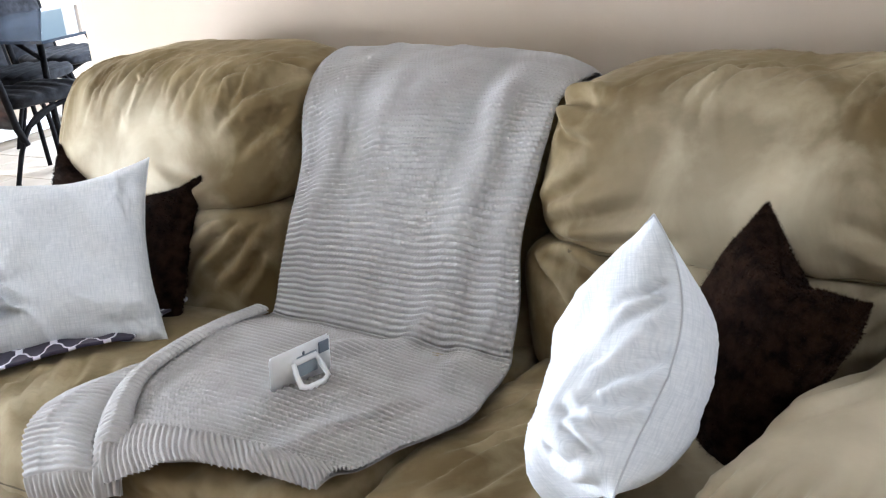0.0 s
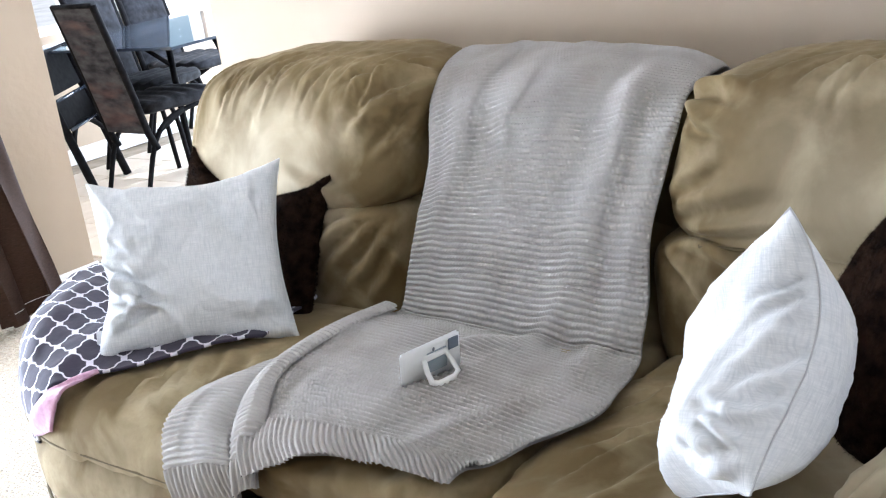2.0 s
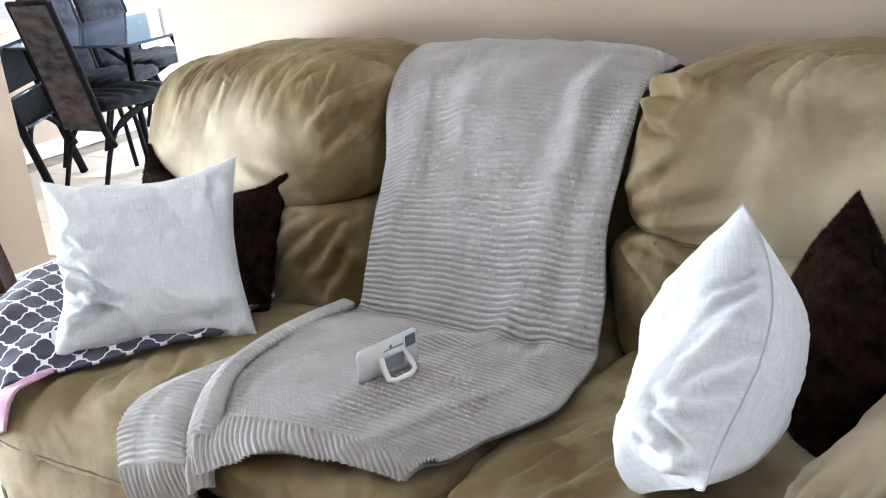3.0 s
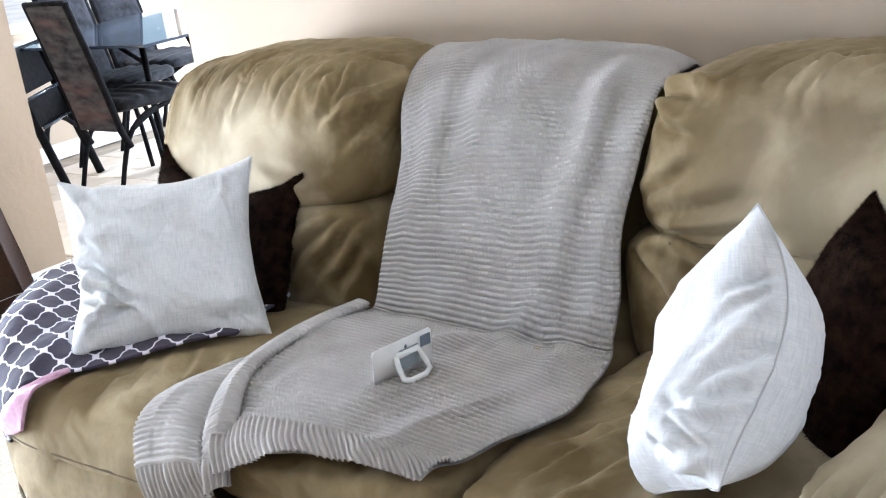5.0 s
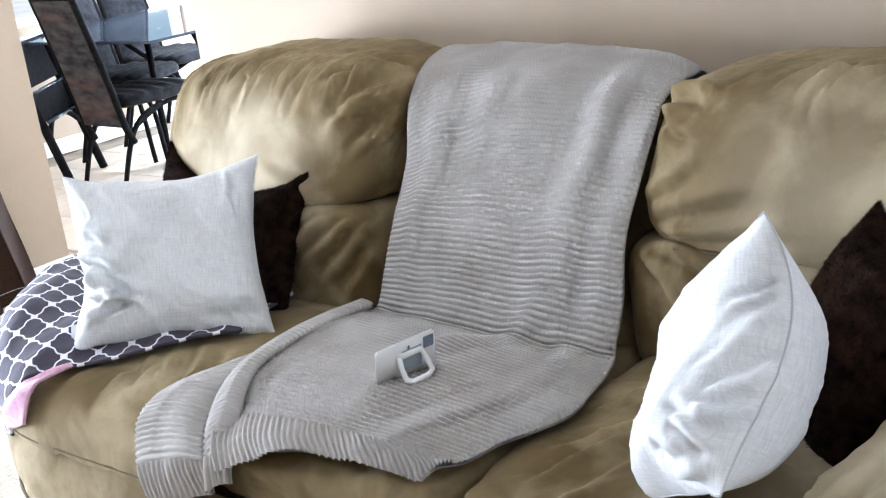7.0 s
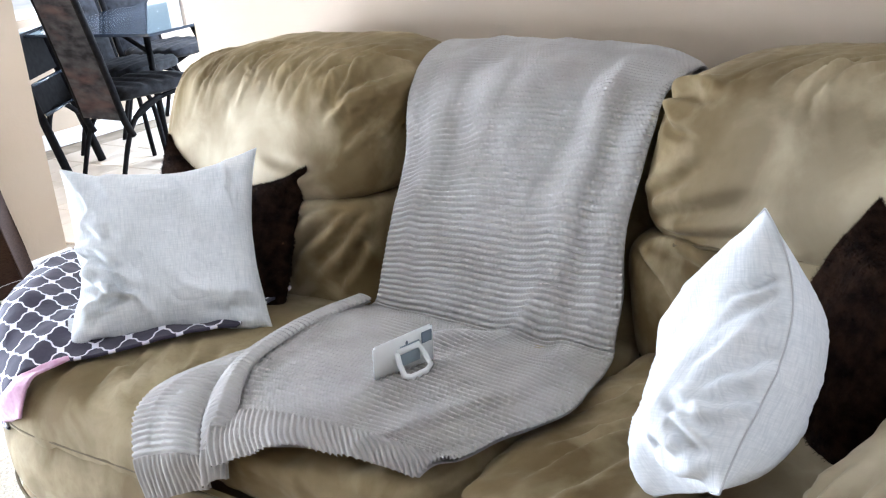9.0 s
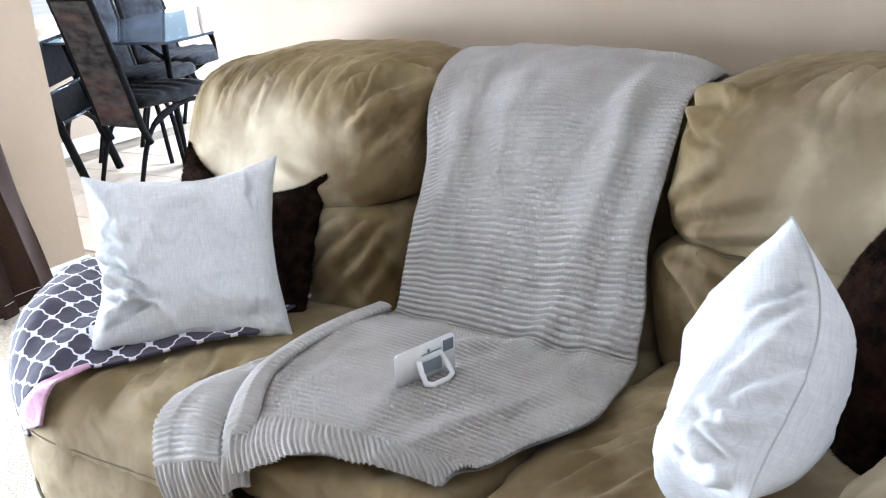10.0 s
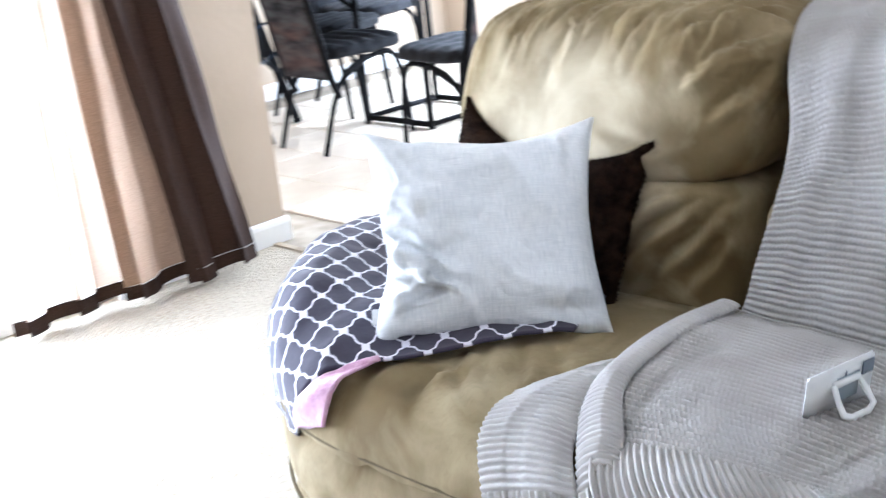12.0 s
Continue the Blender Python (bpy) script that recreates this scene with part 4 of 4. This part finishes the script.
def curtain(name, label, y0, y1, folds, depth, material, x, seed, lean, bottom, hemmat=None, slant=0.0):
    top = thing(name, label, "curtain")
    n, rows = 120, 40
    for nm, z0, z1, mt in (("cloth", bottom + 0.05, 2.2, material), ("hem", bottom, bottom + 0.048, hemmat or material)):
        vs = []
        for r in range(rows):
            z = z0 + (z1 - z0) * r / (rows - 1)
            wide = 1.0 - lean * (z - bottom)
            for i in range(n):
                a = i / (n - 1)
                fold = math.sin(a * folds * 2 * math.pi + 0.6 * noise.noise((a * 4, z, seed))) * depth * (0.55 + 0.45 * (1 - z / 2.2))
                y = y0 + (y1 - y0) * (0.5 + (a - 0.5) * wide) + slant * z + depth * 0.7 * math.sin(a * folds * 4 * math.pi) + 0.02 * noise.noise((a * 5, z * 1.5, seed))
                zz = z + (0.022 * a if nm == "hem" else 0.022 * a * max(0, 1 - r / 6)) + 0.012 * math.sin(a * folds * 2 * math.pi + 1) * max(0, 1 - (z - bottom) * 6)
                vs.append((x + fold + 0.012 * noise.noise((a * 7, z * 3, seed)), y, zz))
        put(nm, mesh(nm, vs, grid_faces(rows, n), mt), top)
    return top


curtain("curtain", "thin sheer curtain with daylight shining through, dark hem", -0.74, -0.33, 2.4, 0.030, SHEER, WX + 0.070, 8.0, 0.10, 0.015, BROWN)
curtain("curtain", "tan woven curtain lit from behind, dark hem", -0.37, -0.11, 1.3, 0.026, TANCLOTH, WX + 0.105, 5.0, 0.12, 0.015, BROWN, -0.06)
curtain("curtain", "dark brown curtain hanging at the door's edge", -0.16, 0.13, 1.7, 0.030, BROWN, WX + 0.150, 3.0, 0.12, 0.015, None, -0.15)
rod = thing("curtain_rod", "dark metal curtain rod over the glass door", "curtain rod", kind="structure")
v, f = tube([(WX + 0.09, -3.2, 2.21), (WX + 0.09, 0.16, 2.21)], 0.012, 10)
put("rod", mesh("rod", v, f, BLACK), rod)
for yy in (-3.1, 0.12):
    v, f = tube([(WX, yy, 2.21), (WX + 0.09, yy, 2.21)], 0.008, 8)
    put("bracket", mesh("bracket", v, f, BLACK), rod)

# ---- dining set ----
table = thing("dining_table", "dark metal dining table with a smoked glass top", "table")
TX0, TX1, TY0, TY1 = -4.75, -3.42, 1.36, 2.50
part("tabletop", box((TX0, TY0, 0.728), (TX1, TY1, 0.742), 0.004), GLASSTOP, table, "smoked glass top")
LEGS = ((-4.06, 1.82), (-3.60, 1.82), (-4.06, 2.30), (-3.60, 2.30))
for x, y in LEGS:
    v, f = tube([(x, y, 0.0), (x, y, 0.727)], 0.018, 8)
    put("leg", mesh("leg", v, f, BLACK), table)
    sx, sy = (1 if x > -4 else -1), (1 if y > 1.9 else -1)
    v, f = tube([(x, y, 0.56), (x + sx * 0.10, y + sy * 0.14, 0.722)], 0.012, 8)
    put("brace", mesh("brace", v, f, BLACK), table)
for a, c in ((0, 1), (2, 3), (0, 2), (1, 3)):
    v, f = tube([(*LEGS[a], 0.02), (*LEGS[c], 0.02)], 0.014, 8)
    put("floor_bar", mesh("floor_bar", v, f, BLACK), table)


def dining_chair(label):
    """Faces +y of its own; the origin is on the floor under the seat's middle."""
    top = thing("dining_chair", label, "chair", "chairs round the dining table")
    # seat with channels
    def channels(v, q):
        return 0.006 * math.cos(v.y * 2 * math.pi / 0.085) * max(0, q[2]) + 0.005 * fbm(v, 8, 2)
    v, f = puff((-0.215, -0.21, 0.415), (0.215, 0.245, 0.49), 4.5, 24, channels)
    put("seat", mesh("seat", v, f, SEATCLOTH), top)
    # leaning padded back, channelled in front
    vs, R, C = [], 44, 14
    for side in (0, 1):
        for r in range(R):
            z = 0.335 + 0.64 * r / (R - 1)
            y = -0.20 - 0.15 * (z - 0.335) ** 1.1 / 0.64
            for c in range(C):
                x = -0.165 + 0.33 * c / (C - 1)
                edge = 1 - abs(2 * c / (C - 1) - 1) ** 6
                if side == 0:
                    vs.append((x, y + 0.012 + edge * (0.022 + 0.012 * abs(math.sin(z * math.pi / 0.085))), z))
                else:
                    vs.append((x, y - 0.014 - 0.002 * edge, z))
    fs = [q[::-1] for q in grid_faces(R, C)]
    put("back_pad", mesh("back_pad", vs[:R * C], fs, SEATCLOTH), top)
    put("back_panel", mesh("back_panel", vs[R * C:], [q[::-1] for q in fs], BACKCLOTH), top, "woven landscape-patterned back")
    for s in (-1, 1):
        rail = [(s * 0.175, -0.20 - 0.15 * (z - 0.335) ** 1.1 / 0.64 if z >= 0.335 else -0.20 + (0.335 - z) * 0.4, z) for z in (0.25, 0.30, 0.335, 0.5, 0.65, 0.8, 0.95, 0.98)]
        v, f = tube(rail, 0.018, 8)
        put("rail", mesh("rail", v, f, BLACK), top)
        v, f = tube(spline([(s * 0.175, 0.02, 0.405), (s * 0.175, -0.10, 0.36), (s * 0.175, -0.19, 0.25), (s * 0.175, -0.285, 0.0)], 12), 0.013, 8)
        put("rear_leg", mesh("rear_leg", v, f, BLACK), top)
        v, f = tube(spline([(s * 0.175, -0.14, 0.33), (s * 0.175, 0.05, 0.405), (s * 0.175, 0.19, 0.36), (s * 0.175, 0.235, 0.0)], 12), 0.013, 8)
        put("front_leg", mesh("front_leg", v, f, BLACK), top)
    v, f = tube([(-0.175, -0.352, 0.98), (0.175, -0.352, 0.98)], 0.013, 8)
    put("top_rail", mesh("top_rail", v, f, BLACK), top)
    return top


CHAIR = "black steel dining chair with charcoal channelled padding"
chair = dining_chair(CHAIR + ", turned from the table")
chair.matrix_basis = pose(-3.85, 1.53, 0, 0, 0, -3)
for x, y, a, lb in ((-4.45, 1.94, -78, " beside the table"), (-4.75, 2.48, -80, " behind the table"), (-3.14, 1.62, 88, " at the table's end")):
    c = copy_thing(chair, pose(x, y, 0, 0, 0, a))
    tagged(c, CHAIR + lb)


def metal_stand():
    """A low leaning frame with dark panels and two light shelf edges."""
    top = thing("metal_stand", "low black steel stand with dark panels beside a dining chair", "stand")
    near, far = Vector((-4.15, 1.27, 0)), Vector((-4.44, 1.66, 0))
    lean = Vector((-0.15, -0.12, 0.75))
    for p in (near, far):
        v, f = tube([p, p + lean], 0.022, 8)
        put("leg", mesh("leg", v, f, BLACK), top)
    for z0, z1 in ((0.36, 0.50), (0.535, 0.75)):
        vs = [p + lean * (z / 0.75) + n * d for d in (-0.006, 0.006) for p, n in ((near, Vector((0.7, 0.5, 0))), (far, Vector((0.7, 0.5, 0)))) for z in (z0, z1)]
        fs = [(0, 1, 3, 2), (4, 6, 7, 5), (0, 2, 6, 4), (1, 5, 7, 3), (0, 4, 5, 1), (2, 3, 7, 6)]
        put("panel", mesh("panel", vs, fs, BLACK, False), top)
    v, f = tube(spline([near + lean * 0.36, near.lerp(far, 0.3) + lean * 0.47, near.lerp(far, 0.7) + lean * 0.47, far + lean * 0.36], 12), 0.014, 8)
    put("arch", mesh("arch", v, f, BLACK), top)
    for g in (0.485, 0.69):
        v, f = tube([near + lean * g + Vector((0.03, 0.02, 0)), far + lean * g + Vector((0.03, 0.02, 0))], 0.009, 6)
        put("shelf_edge", mesh("shelf_edge", v, f, GLASSTOP), top, "pale glossy shelf edge")
    return top


metal_stand()

# ---- dining floor tiles ----
S, GAP = 0.3335, 0.006
tile_me = bm_mesh("tile", box((GAP / 2, GAP / 2, -0.008), (S - GAP / 2, S - GAP / 2, 0.0), 0.0025, 1), TILE)
tiles = thing("floor_tiles", "square cream ceramic floor tiles with tan grout", "floor", kind="structure")
for i in range(-7, 8):
    for j in range(-2, 16):
        x, y = -3.502 + i * S, 0.928 + j * S
        if y < 0.30 or x < -5.08 or y > 3.1:
            continue
        put("tile", tile_me, tiles, m=pose(x, y, 0))
